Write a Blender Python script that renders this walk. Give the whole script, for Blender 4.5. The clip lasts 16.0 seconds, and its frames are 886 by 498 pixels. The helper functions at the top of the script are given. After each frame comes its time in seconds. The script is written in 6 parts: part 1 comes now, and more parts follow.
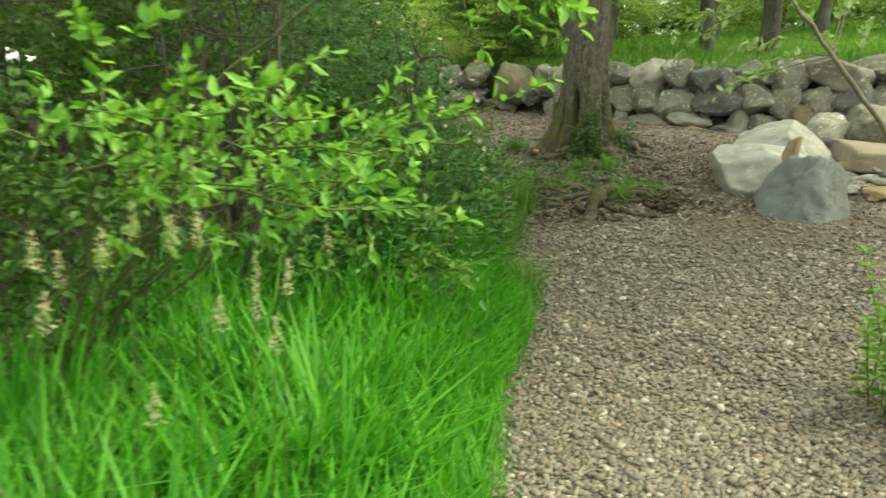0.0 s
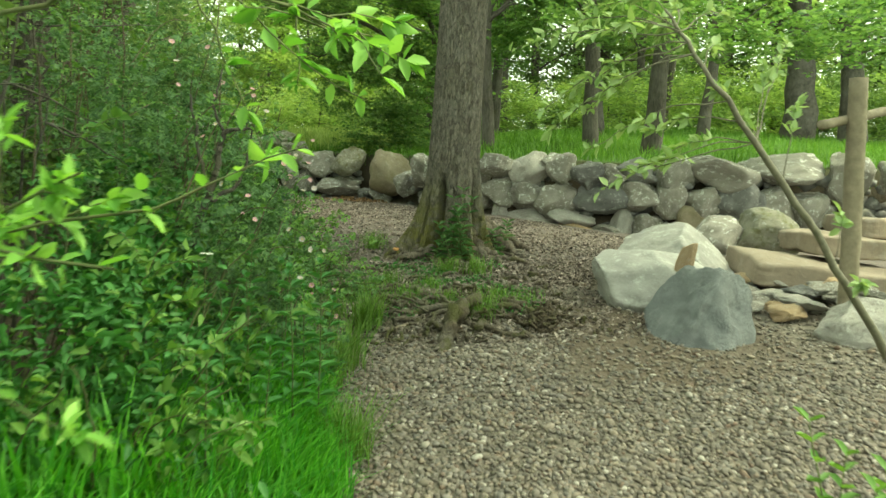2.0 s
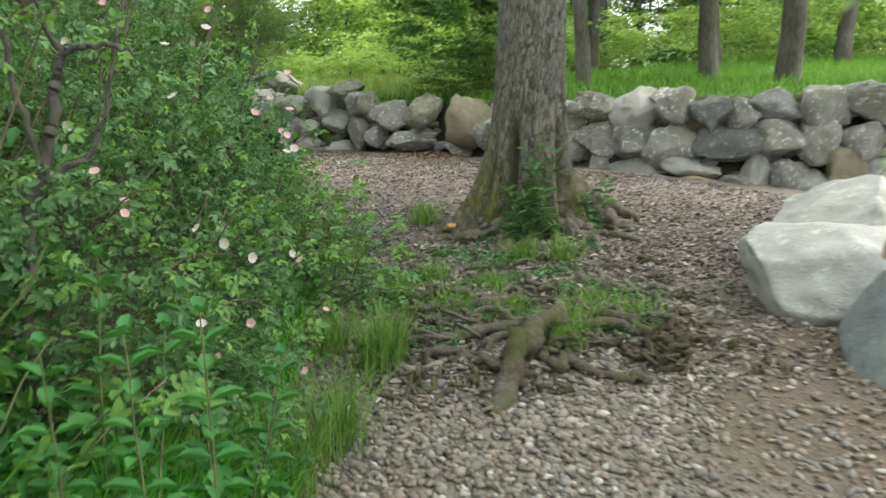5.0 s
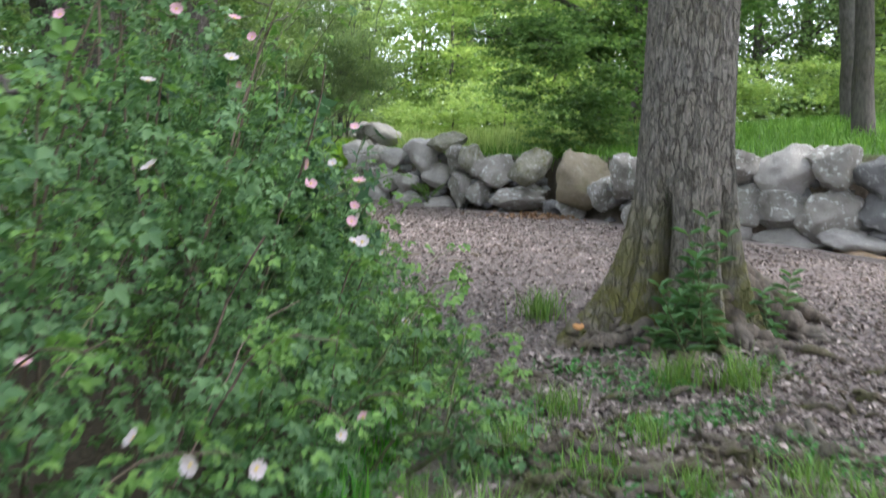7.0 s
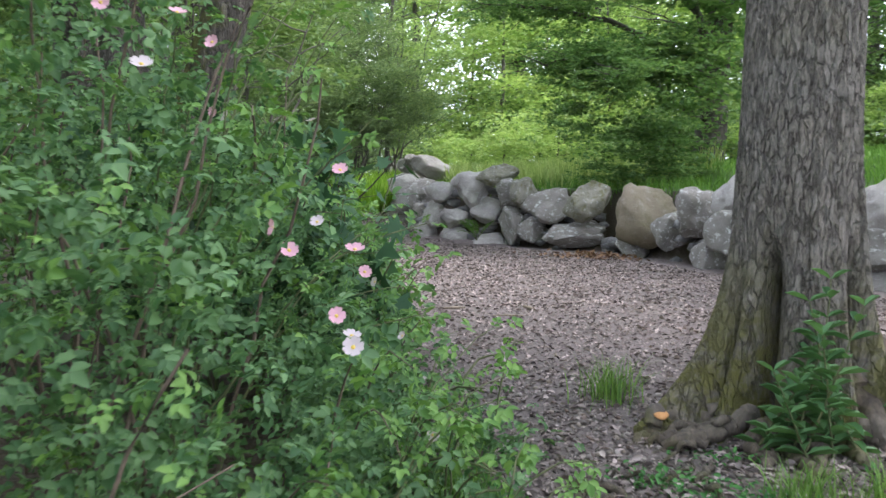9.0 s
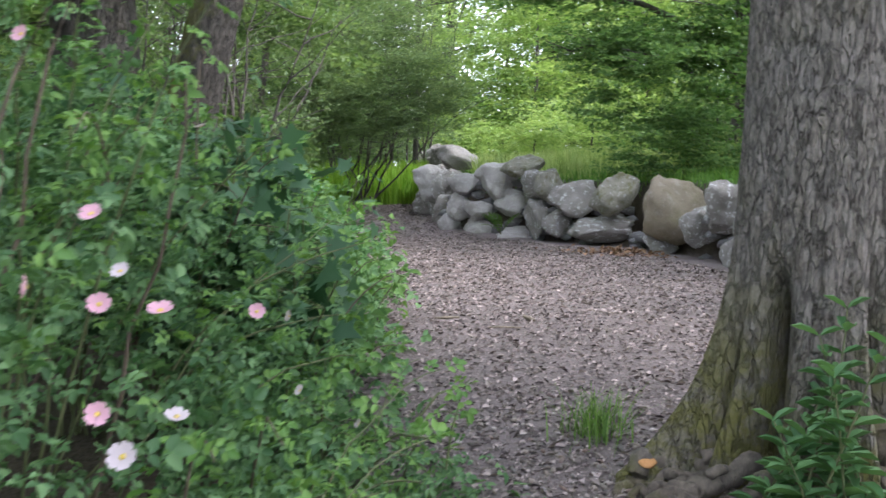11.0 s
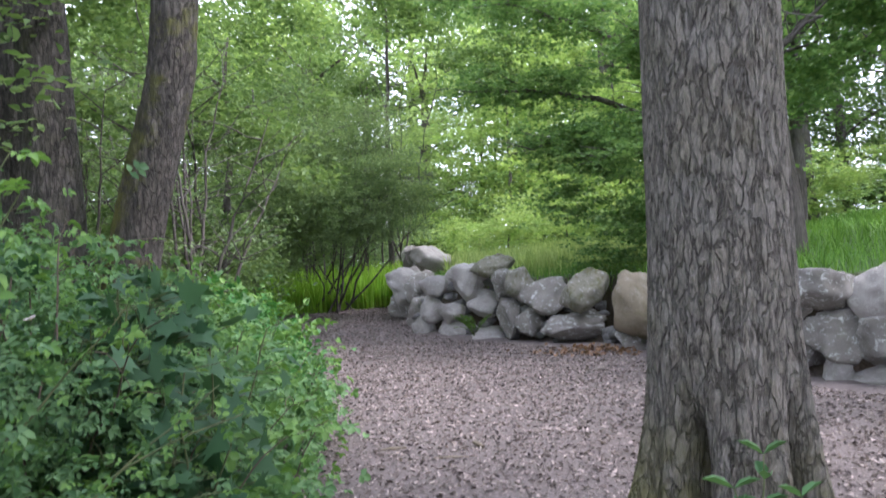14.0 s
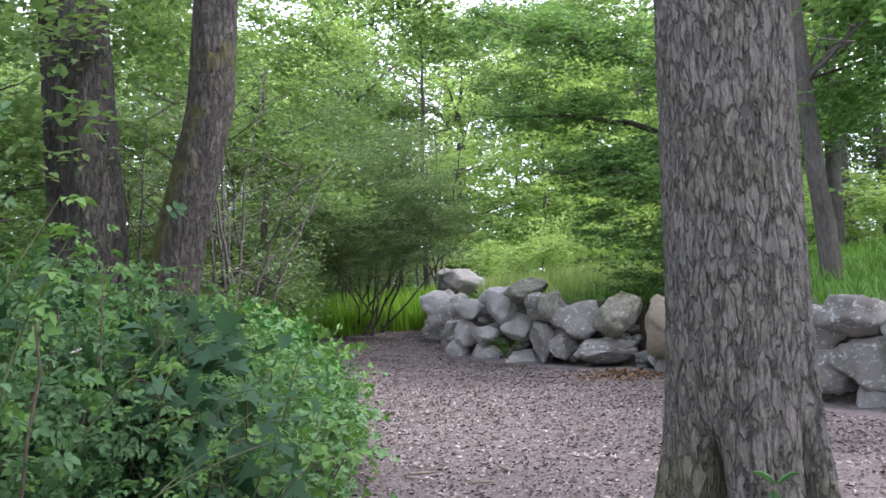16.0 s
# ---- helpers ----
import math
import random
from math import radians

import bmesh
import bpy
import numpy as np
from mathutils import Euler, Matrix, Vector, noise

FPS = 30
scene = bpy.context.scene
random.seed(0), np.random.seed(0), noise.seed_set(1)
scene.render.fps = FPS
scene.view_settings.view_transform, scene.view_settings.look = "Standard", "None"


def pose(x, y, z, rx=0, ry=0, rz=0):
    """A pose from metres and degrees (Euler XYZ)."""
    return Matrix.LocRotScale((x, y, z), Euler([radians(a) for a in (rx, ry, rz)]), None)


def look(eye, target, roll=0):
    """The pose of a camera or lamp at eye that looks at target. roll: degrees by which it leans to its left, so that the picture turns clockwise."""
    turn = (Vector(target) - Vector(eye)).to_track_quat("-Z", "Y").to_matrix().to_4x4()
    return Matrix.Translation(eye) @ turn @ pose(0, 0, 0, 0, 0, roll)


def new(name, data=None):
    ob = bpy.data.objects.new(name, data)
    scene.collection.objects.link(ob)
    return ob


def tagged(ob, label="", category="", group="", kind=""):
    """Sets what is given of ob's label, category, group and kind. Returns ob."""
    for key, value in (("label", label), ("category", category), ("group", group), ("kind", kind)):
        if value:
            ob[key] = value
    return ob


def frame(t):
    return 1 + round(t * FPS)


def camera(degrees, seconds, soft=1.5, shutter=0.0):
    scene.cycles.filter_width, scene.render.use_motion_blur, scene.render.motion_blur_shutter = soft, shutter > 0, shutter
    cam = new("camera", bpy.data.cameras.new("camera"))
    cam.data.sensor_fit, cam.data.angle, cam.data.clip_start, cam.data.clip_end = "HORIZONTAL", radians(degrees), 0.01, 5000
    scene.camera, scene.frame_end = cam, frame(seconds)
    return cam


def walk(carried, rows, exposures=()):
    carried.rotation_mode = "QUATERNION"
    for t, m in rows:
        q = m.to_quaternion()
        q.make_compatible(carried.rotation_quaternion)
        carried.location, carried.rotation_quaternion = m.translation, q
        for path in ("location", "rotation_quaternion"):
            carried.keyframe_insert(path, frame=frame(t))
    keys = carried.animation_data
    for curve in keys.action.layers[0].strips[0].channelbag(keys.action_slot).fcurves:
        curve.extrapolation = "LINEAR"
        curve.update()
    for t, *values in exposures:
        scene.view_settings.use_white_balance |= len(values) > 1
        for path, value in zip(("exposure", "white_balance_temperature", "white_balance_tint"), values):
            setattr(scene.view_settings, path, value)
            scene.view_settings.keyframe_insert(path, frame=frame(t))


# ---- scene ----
cam = camera(53.0, 16.0, soft=1.5, shutter=0.8)
PATH = [
    (0, (-0.314, -0.441, 1.359), (-0.218, 1.516, 0.958), 0.9),
    (0.5, (-0.199, -0.188, 1.323), (-0.038, 1.768, 0.935), 1.5),
    (1, (-0.073, 0.215, 1.34), (0.156, 2.171, 0.993), 0.9),
    (1.5, (0.065, 0.617, 1.321), (0.37, 2.578, 1.081), 2.1),
    (2, (0.202, 1.002, 1.315), (0.538, 2.964, 1.12), 3.1),
    (2.5, (0.25, 1.355, 1.312), (0.601, 3.314, 1.118), 1.1),
    (3, (0.411, 1.694, 1.299), (0.76, 3.647, 1.049), 0.2),
    (3.2, (0.493, 1.821, 1.291), (0.846, 3.772, 1.023), 1.3),
    (5.3, (0.791, 3.503, 1.258), (0.866, 5.474, 0.928), -0.1),
    (5.5, (0.782, 3.65, 1.273), (0.839, 5.618, 0.919), -0.3),
    (6, (0.788, 4.05, 1.285), (0.748, 6.012, 0.898), 0.7),
    (6.5, (0.771, 4.392, 1.312), (0.581, 6.363, 1.03), 1.7),
    (7, (0.726, 4.703, 1.327), (0.61, 6.689, 1.124), 1.2),
    (7.5, (0.731, 4.983, 1.351), (0.567, 6.972, 1.226), 1.1),
    (8, (0.73, 5.203, 1.359), (0.489, 7.183, 1.209), 1.6),
    (8.5, (0.69, 5.433, 1.383), (0.461, 7.415, 1.248), -0.1),
    (8.7, (0.688, 5.523, 1.376), (0.469, 7.507, 1.243), 0.5),
    (10.8, (0.938, 6.129, 1.457), (0.594, 8.092, 1.289), 1.1),
    (11, (0.959, 6.173, 1.465), (0.629, 8.139, 1.299), 0.6),
    (11.5, (1.034, 6.254, 1.481), (0.706, 8.222, 1.343), -0.2),
    (12, (1.095, 6.298, 1.513), (0.778, 8.271, 1.419), -0.9),
    (12.5, (1.152, 6.329, 1.535), (0.842, 8.304, 1.46), -0.6),
    (13, (1.196, 6.379, 1.561), (0.885, 8.354, 1.519), -1.8),
    (13.5, (1.228, 6.402, 1.604), (0.926, 8.379, 1.599), -1.7),
    (14, (1.267, 6.394, 1.659), (0.956, 8.369, 1.696), -2.9),
    (14.5, (1.287, 6.36, 1.68), (0.961, 8.331, 1.773), -2.4),
    (15, (1.302, 6.314, 1.695), (0.907, 8.274, 1.746), -3.2),
    (15.5, (1.311, 6.296, 1.704), (0.933, 8.259, 1.784), -2.5),
    (16, (1.333, 6.282, 1.698), (0.944, 8.242, 1.786), -2.8),
]
walk(cam, [(t, look(eye, target, roll)) for t, eye, target, roll in PATH],
     [(0, 0.86, 8200, -14), (2.0, 1.0, 8200, -21), (3.2, 1.1, 8000, -20), (5.3, 1.24, 6450, 6), (8.7, 1.26, 5850, 19), (16, 1.2, 5700, 26)])


# ---- sky, sun and exposure ----
world = bpy.data.worlds.new("sky")
scene.world = world
world.use_nodes = True
sky_nodes = world.node_tree
sky = sky_nodes.nodes.new("ShaderNodeTexSky")
sky.sky_type = "NISHITA"
sky.sun_disc = False
sky.sun_elevation, sky.sun_rotation = radians(51), radians(98)
sky.air_density, sky.dust_density = 1.0, 4.0
veil = sky_nodes.nodes.new("ShaderNodeMix")  # thin white cloud over the blue
veil.data_type = "RGBA"
veil.inputs["Factor"].default_value = 0.6
veil.inputs["B"].default_value = (15.0, 15.6, 16.0, 1)
sky_nodes.links.new(sky.outputs[0], veil.inputs["A"])
sky_nodes.links.new(veil.outputs["Result"], sky_nodes.nodes["Background"].inputs[0])
sky_nodes.nodes["Background"].inputs[1].default_value = 0.13
sun = new("sun", bpy.data.lights.new("sun", "SUN"))
sun.data.energy, sun.data.angle, sun.data.color = 2.7, radians(18), (1.0, 0.95, 0.86)
sun.matrix_world = look((8.5, -1.2, 10.6), (0, 0, 0))


# ---- materials ----
def node_mat(name):
    m = bpy.data.materials.new(name)
    m.use_nodes = True
    t = m.node_tree
    return m, t, t.nodes["Principled BSDF"], t.nodes["Material Output"]


def add(t, kind, **values):
    n = t.nodes.new(kind)
    for k, v in values.items():
        n.inputs[k].default_value = v
    return n


def ramp(t, source, stops):
    r = t.nodes.new("ShaderNodeValToRGB")
    while len(r.color_ramp.elements) < len(stops):
        r.color_ramp.elements.new(0.5)
    for e, (p, c) in zip(r.color_ramp.elements, stops):
        e.position, e.color = p, (*c, 1)
    t.links.new(source, r.inputs[0])
    return r.outputs[0]


def mix(t, f, a, b, blend="MIX"):
    n = t.nodes.new("ShaderNodeMix")
    n.data_type, n.blend_type = "RGBA", blend
    for s, v in ((n.inputs["Factor"], f), (n.inputs["A"], a), (n.inputs["B"], b)):
        if hasattr(v, "links"):
            t.links.new(v, s)
        else:
            s.default_value = v if isinstance(v, float) else (*v, 1)
    return n.outputs["Result"]


def coords(t, scale=(1, 1, 1)):
    c = t.nodes.new("ShaderNodeTexCoord")
    mp = t.nodes.new("ShaderNodeMapping")
    mp.inputs["Scale"].default_value = scale
    t.links.new(c.outputs["Object"], mp.inputs[0])
    return mp.outputs[0]


def noise_tex(t, vec, scale, detail=4.0, rough=0.6):
    n = add(t, "ShaderNodeTexNoise", Scale=scale, Detail=detail, Roughness=rough)
    t.links.new(vec, n.inputs["Vector"])
    return n.outputs["Fac"]


def bump(t, bsdf, height, strength, distance):
    b = add(t, "ShaderNodeBump", Strength=strength, Distance=distance)
    t.links.new(height, b.inputs["Height"])
    t.links.new(b.outputs[0], bsdf.inputs["Normal"])


def leaf_mat(name, dark, light, glow=0.4, rough=0.5):
    """Leaf with a soft sheen that lets part of the light through; every leaf has a tone of its own."""
    m, t, bsdf, out = node_mat(name)
    g = t.nodes.new("ShaderNodeNewGeometry")
    col = ramp(t, g.outputs["Random Per Island"], [(0.0, dark), (0.55, tuple((a + b) / 2 for a, b in zip(dark, light))), (1.0, light)])
    vec = coords(t)
    col = mix(t, noise_tex(t, vec, 1.3, 2.0), mix(t, 0.35, col, dark), col)
    t.links.new(col, bsdf.inputs["Base Color"])
    bsdf.inputs["Roughness"].default_value = rough
    bsdf.inputs["Specular IOR Level"].default_value = 0.35
    tr = t.nodes.new("ShaderNodeBsdfTranslucent")
    t.links.new(mix(t, 1.0, col, (1.0, 1.0, 0.6), "MULTIPLY"), tr.inputs["Color"])
    ms = t.nodes.new("ShaderNodeMixShader")
    ms.inputs[0].default_value = glow
    t.links.new(bsdf.outputs[0], ms.inputs[1])
    t.links.new(tr.outputs[0], ms.inputs[2])
    t.links.new(ms.outputs[0], out.inputs[0])
    return m


def rock_mat(name, a, b, lichen=0.3, moss=0.0, tint=(0.5, 0.5, 0.5), grain=0.05):
    """Field stone: two greys in drifts, speckle, pale lichen, some moss."""
    m, t, bsdf, out = node_mat(name)
    vec = coords(t)
    info = t.nodes.new("ShaderNodeObjectInfo")
    shift = t.nodes.new("ShaderNodeVectorMath")
    shift.operation = "SCALE"
    comb = t.nodes.new("ShaderNodeCombineXYZ")
    for k in range(3):
        t.links.new(info.outputs["Random"], comb.inputs[k])
    t.links.new(comb.outputs[0], shift.inputs[0])
    shift.inputs["Scale"].default_value = 37.0
    addv = t.nodes.new("ShaderNodeVectorMath")
    t.links.new(vec, addv.inputs[0])
    t.links.new(shift.outputs[0], addv.inputs[1])
    vec = addv.outputs[0]
    big, fine = noise_tex(t, vec, 1.6, 5.0), noise_tex(t, vec, 22.0, 6.0, 0.7)
    col = ramp(t, big, [(0.3, a), (0.7, b)])
    col = mix(t, info.outputs["Random"], col, mix(t, 0.4, col, tint))
    col = mix(t, ramp(t, fine, [(0.35, (0, 0, 0)), (0.65, (1, 1, 1))]), mix(t, 0.2, col, (0.05, 0.05, 0.05)), col)
    if lichen:
        patch = ramp(t, noise_tex(t, vec, 4.5, 7.0, 0.75), [(0.55, (0, 0, 0)), (0.62, (1, 1, 1))])
        col = mix(t, mix(t, 1.0, patch, (lichen, lichen, lichen), "MULTIPLY"), col, (0.70, 0.71, 0.68))
    if moss:
        patch = ramp(t, noise_tex(t, vec, 2.2, 6.0, 0.7), [(0.5, (0, 0, 0)), (0.62, (1, 1, 1))])
        col = mix(t, mix(t, 1.0, patch, (moss, moss, moss), "MULTIPLY"), col, (0.12, 0.12, 0.03))
    t.links.new(col, bsdf.inputs["Base Color"])
    bsdf.inputs["Roughness"].default_value = 0.88
    both = mix(t, 0.5, big, fine)
    bump(t, bsdf, both, 0.9, grain)
    return m


def bark_mat(name, dark, light, moss=0.0, stretch=(28, 28, 9), plates=None):
    """Bark: fine ridges, cracks, drifts of grey, moss; with plates, upright flakes parted by sharp dark furrows."""
    m, t, bsdf, out = node_mat(name)
    vec = coords(t, stretch)
    ridges = noise_tex(t, vec, 1.0, 6.0, 0.65)
    fine = noise_tex(t, coords(t, (60, 60, 22)), 1.0, 5.0, 0.7)
    drift = noise_tex(t, coords(t), 1.7, 3.0)
    col = ramp(t, ridges, [(0.36, dark), (0.62, light)])
    col = mix(t, ramp(t, fine, [(0.3, (0, 0, 0)), (0.7, (1, 1, 1))]), mix(t, 0.45, col, dark), col)
    col = mix(t, ramp(t, drift, [(0.4, (0, 0, 0)), (0.75, (0.6, 0.6, 0.6))]), col, mix(t, 0.5, col, (0.30, 0.29, 0.26)))
    if plates:
        warp = t.nodes.new("ShaderNodeTexNoise")
        warp.inputs["Scale"].default_value, warp.inputs["Detail"].default_value = 1.1, 6.0
        base = coords(t, plates)
        t.links.new(base, warp.inputs["Vector"])
        push = t.nodes.new("ShaderNodeVectorMath")
        push.operation = "MULTIPLY_ADD"
        t.links.new(warp.outputs["Color"], push.inputs[0])
        push.inputs[1].default_value = (1.9, 1.9, 1.9)
        t.links.new(base, push.inputs[2])
        edge, cell = t.nodes.new("ShaderNodeTexVoronoi"), t.nodes.new("ShaderNodeTexVoronoi")
        edge.feature = "DISTANCE_TO_EDGE"
        for v in (edge, cell):
            v.inputs["Scale"].default_value = 1.0
            t.links.new(push.outputs[0], v.inputs["Vector"])
        flake = ramp(t, cell.outputs["Color"], [(0.1, (0.68, 0.68, 0.68)), (0.9, (1.0, 1.0, 1.0))])
        col = mix(t, 0.8, col, mix(t, 1.0, col, flake, "MULTIPLY"))
        furrow = ramp(t, edge.outputs["Distance"], [(0.0, (1, 1, 1)), (0.075, (0, 0, 0))])
        worn = ramp(t, noise_tex(t, coords(t, (24, 24, 9)), 1.0, 3.0), [(0.38, (0.1, 0.1, 0.1)), (0.62, (1.0, 1.0, 1.0))])
        small = t.nodes.new("ShaderNodeTexVoronoi")
        small.feature = "DISTANCE_TO_EDGE"
        small.inputs["Scale"].default_value = 2.1
        t.links.new(push.outputs[0], small.inputs["Vector"])
        split = ramp(t, small.outputs["Distance"], [(0.0, (0.55, 0.55, 0.55)), (0.09, (0, 0, 0))])
        col = mix(t, split, col, tuple(0.6 * a for a in dark))
        rise = ramp(t, edge.outputs["Distance"], [(0.0, (0, 0, 0)), (0.12, (1, 1, 1))])
        # relief reads flat in soft light, so furrow shade is put into the colour
        col = mix(t, mix(t, 1.0, furrow, worn, "MULTIPLY"), col, tuple(0.4 * a for a in dark))
    # darker by furrow depth: dark inner bark with shade painted in
    crack_shade = t.nodes.new("ShaderNodeAttribute")
    crack_shade.attribute_name = "crack_shade"
    col = mix(t, crack_shade.outputs["Fac"], col, tuple(0.32 * a for a in dark))
    tone = t.nodes.new("ShaderNodeAttribute")
    tone.attribute_name = "tone"
    col = mix(t, mix(t, 1.0, tone.outputs["Color"], (0.42, 0.42, 0.42), "MULTIPLY"), col, mix(t, 0.55, col, (0.38, 0.36, 0.33)))
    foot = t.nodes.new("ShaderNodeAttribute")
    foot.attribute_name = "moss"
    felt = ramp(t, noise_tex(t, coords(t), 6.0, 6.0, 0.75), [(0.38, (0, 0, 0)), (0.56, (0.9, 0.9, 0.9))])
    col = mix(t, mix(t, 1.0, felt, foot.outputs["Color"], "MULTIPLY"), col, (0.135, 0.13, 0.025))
    if moss:
        patch = ramp(t, noise_tex(t, coords(t), 3.1 if moss < 1 else 7.0, 6.0, 0.7), [(0.52 if moss < 1 else 0.47, (0, 0, 0)), (0.66 if moss < 1 else 0.63, (moss, moss, moss))])
        col = mix(t, patch, col, (0.10, 0.105, 0.02) if moss < 1 else (0.062, 0.064, 0.016))
    t.links.new(col, bsdf.inputs["Base Color"])
    bsdf.inputs["Roughness"].default_value = 0.92
    bump(t, bsdf, mix(t, 0.35, mix(t, 0.35, rise, small.outputs["Distance"]), mix(t, 0.6, ridges, fine)) if plates else mix(t, 0.5, ridges, fine), 1.0, 0.036 if plates else 0.022)
    return m


def plain_mat(name, a, b, scale=8.0, rough=0.8, island=False, pieces=False):
    m, t, bsdf, out = node_mat(name)
    n = noise_tex(t, coords(t), scale, 5.0, 0.65)
    col = ramp(t, n, [(0.3, a), (0.7, b)])
    if island:
        g = t.nodes.new("ShaderNodeNewGeometry")
        col = mix(t, 0.75, col, ramp(t, g.outputs["Random Per Island"], [(0.0, a), (1.0, b)]))
    if pieces:
        g = t.nodes.new("ShaderNodeObjectInfo")
        col = mix(t, 0.75, col, ramp(t, g.outputs["Random"], [(0.0, a), (1.0, b)]))
    t.links.new(col, bsdf.inputs["Base Color"])
    bsdf.inputs["Roughness"].default_value = rough
    bump(t, bsdf, n, 0.4, 0.01)
    return m


def stones_mat(name, objects=False):
    """Gravel: grey, tan, bluish and rusty pebbles, each with its own tone."""
    m, t, bsdf, out = node_mat(name)
    if objects:
        r = t.nodes.new("ShaderNodeObjectInfo").outputs["Random"]
    else:
        r = t.nodes.new("ShaderNodeNewGeometry").outputs["Random Per Island"]
    col = ramp(t, r, [(0.0, (0.078, 0.066, 0.058)), (0.25, (0.165, 0.138, 0.112)), (0.45, (0.12, 0.112, 0.106)), (0.62, (0.25, 0.207, 0.16)),
                      (0.78, (0.20, 0.186, 0.175)), (0.87, (0.155, 0.10, 0.072)), (0.93, (0.265, 0.22, 0.18)), (0.985, (0.42, 0.39, 0.35))])
    n = noise_tex(t, coords(t), 55.0, 4.0)
    col = mix(t, n, mix(t, 0.35, col, (0.12, 0.10, 0.08)), col)
    t.links.new(col, bsdf.inputs["Base Color"])
    bsdf.inputs["Roughness"].default_value = 0.78
    bump(t, bsdf, n, 0.3, 0.004)
    return m


def ground_mat():
    """Gravelly soil; litter, bare dirt, dark soil and turf are told by where they lie."""
    m, t, bsdf, out = node_mat("ground")
    vec = coords(t)
    a = {}
    for k in ("litter", "dirt", "soil", "turf"):
        n = t.nodes.new("ShaderNodeAttribute")
        n.attribute_name = k
        a[k] = n.outputs["Fac"]
    grit, fine, drift = noise_tex(t, vec, 45.0, 5.0, 0.7), noise_tex(t, vec, 130.0, 3.0), noise_tex(t, vec, 1.2, 4.0)
    vor = add(t, "ShaderNodeTexVoronoi", Scale=42.0)
    t.links.new(vec, vor.inputs["Vector"])
    gravel = mix(t, 0.5, ramp(t, vor.outputs["Color"], [(0.1, (0.0884, 0.0748, 0.0612)), (0.5, (0.184, 0.163, 0.136)), (0.95, (0.245, 0.224, 0.197))]),
                 ramp(t, grit, [(0.3, (0.068, 0.0544, 0.0408)), (0.7, (0.177, 0.15, 0.122))]))
    litter = mix(t, fine, ramp(t, grit, [(0.3, (0.065, 0.05, 0.046)), (0.7, (0.20, 0.168, 0.155))]), (0.15, 0.125, 0.116))
    dirt = ramp(t, grit, [(0.3, (0.0578, 0.0394, 0.0272)), (0.7, (0.136, 0.102, 0.0748))])
    soil = ramp(t, grit, [(0.3, (0.03, 0.024, 0.015)), (0.7, (0.09, 0.07, 0.045))])
    turf = ramp(t, grit, [(0.3, (0.04, 0.09, 0.015)), (0.7, (0.10, 0.20, 0.035))])
    col = mix(t, a["litter"], gravel, litter)
    col = mix(t, a["dirt"], col, dirt)
    col = mix(t, a["soil"], col, soil)
    col = mix(t, a["turf"], col, turf)
    col = mix(t, ramp(t, drift, [(0.35, (0, 0, 0)), (0.7, (0.35, 0.35, 0.35))]), col, mix(t, 0.4, col, (0.09, 0.07, 0.05)))
    t.links.new(col, bsdf.inputs["Base Color"])
    bsdf.inputs["Roughness"].default_value = 0.95
    bump(t, bsdf, mix(t, 0.4, vor.outputs["Distance"], grit), 0.8, 0.02)
    return m


GRASS = leaf_mat("grass", (0.045, 0.24, 0.025), (0.24, 0.62, 0.09), 0.55)
TERRACE = leaf_mat("terrace_grass", (0.08, 0.19, 0.03), (0.22, 0.40, 0.08), 0.5)
GRASS_DARK = leaf_mat("grass_dull", (0.06, 0.12, 0.02), (0.17, 0.24, 0.06), 0.35)
# sunlight on the clearing is put into these two brighter grass colours
MEADOW_SUNLIT = leaf_mat("meadow_sunlit", (0.18, 0.38, 0.03), (0.42, 0.62, 0.10), 0.55)
PALE_MEADOW_SUNLIT = leaf_mat("pale_meadow_sunlit", (0.27, 0.38, 0.12), (0.54, 0.62, 0.28), 0.55)
TUFT = leaf_mat("tuft", (0.08, 0.18, 0.03), (0.22, 0.36, 0.08), 0.4)
BRAMBLE = leaf_mat("bramble_leaf", (0.085, 0.19, 0.07), (0.23, 0.40, 0.16), 0.42)
WILLOW = leaf_mat("willow_leaf", (0.12, 0.31, 0.05), (0.36, 0.62, 0.15), 0.5)
PALE_LEAF = leaf_mat("pale_leaf", (0.24, 0.36, 0.15), (0.44, 0.56, 0.28), 0.45)
ROSE_LEAF = leaf_mat("rose_leaf", (0.05, 0.125, 0.045), (0.195, 0.335, 0.14), 0.42)
FRESH = leaf_mat("fresh_leaf", (0.10, 0.22, 0.05), (0.22, 0.38, 0.09), 0.4)
NETTLE = leaf_mat("herb_leaf", (0.04, 0.15, 0.035), (0.105, 0.28, 0.07), 0.36)
HERB = leaf_mat("nettle_leaf", (0.05, 0.175, 0.045), (0.11, 0.30, 0.085), 0.35)
WOOD_LEAF = leaf_mat("wood_leaf", (0.105, 0.185, 0.065), (0.25, 0.365, 0.135), 0.5)
MAPLE = leaf_mat("maple_leaf", (0.09, 0.19, 0.065), (0.25, 0.39, 0.14), 0.58)
# sunlit copy of the wood leaf: light on far foliage put into colour
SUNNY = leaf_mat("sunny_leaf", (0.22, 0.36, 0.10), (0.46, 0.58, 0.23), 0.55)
GREY_LEAF = leaf_mat("grey_leaf", (0.115, 0.185, 0.085), (0.27, 0.375, 0.18), 0.5)
# darker copy of the wood leaf: the thicket's shade is put into its colour
SHADED_LEAF = leaf_mat("shaded_leaf", (0.04, 0.10, 0.025), (0.13, 0.24, 0.06), 0.45)
MAPLE_LOW = leaf_mat("maple_sapling_leaf", (0.03, 0.085, 0.035), (0.085, 0.18, 0.08), 0.3, 0.6)
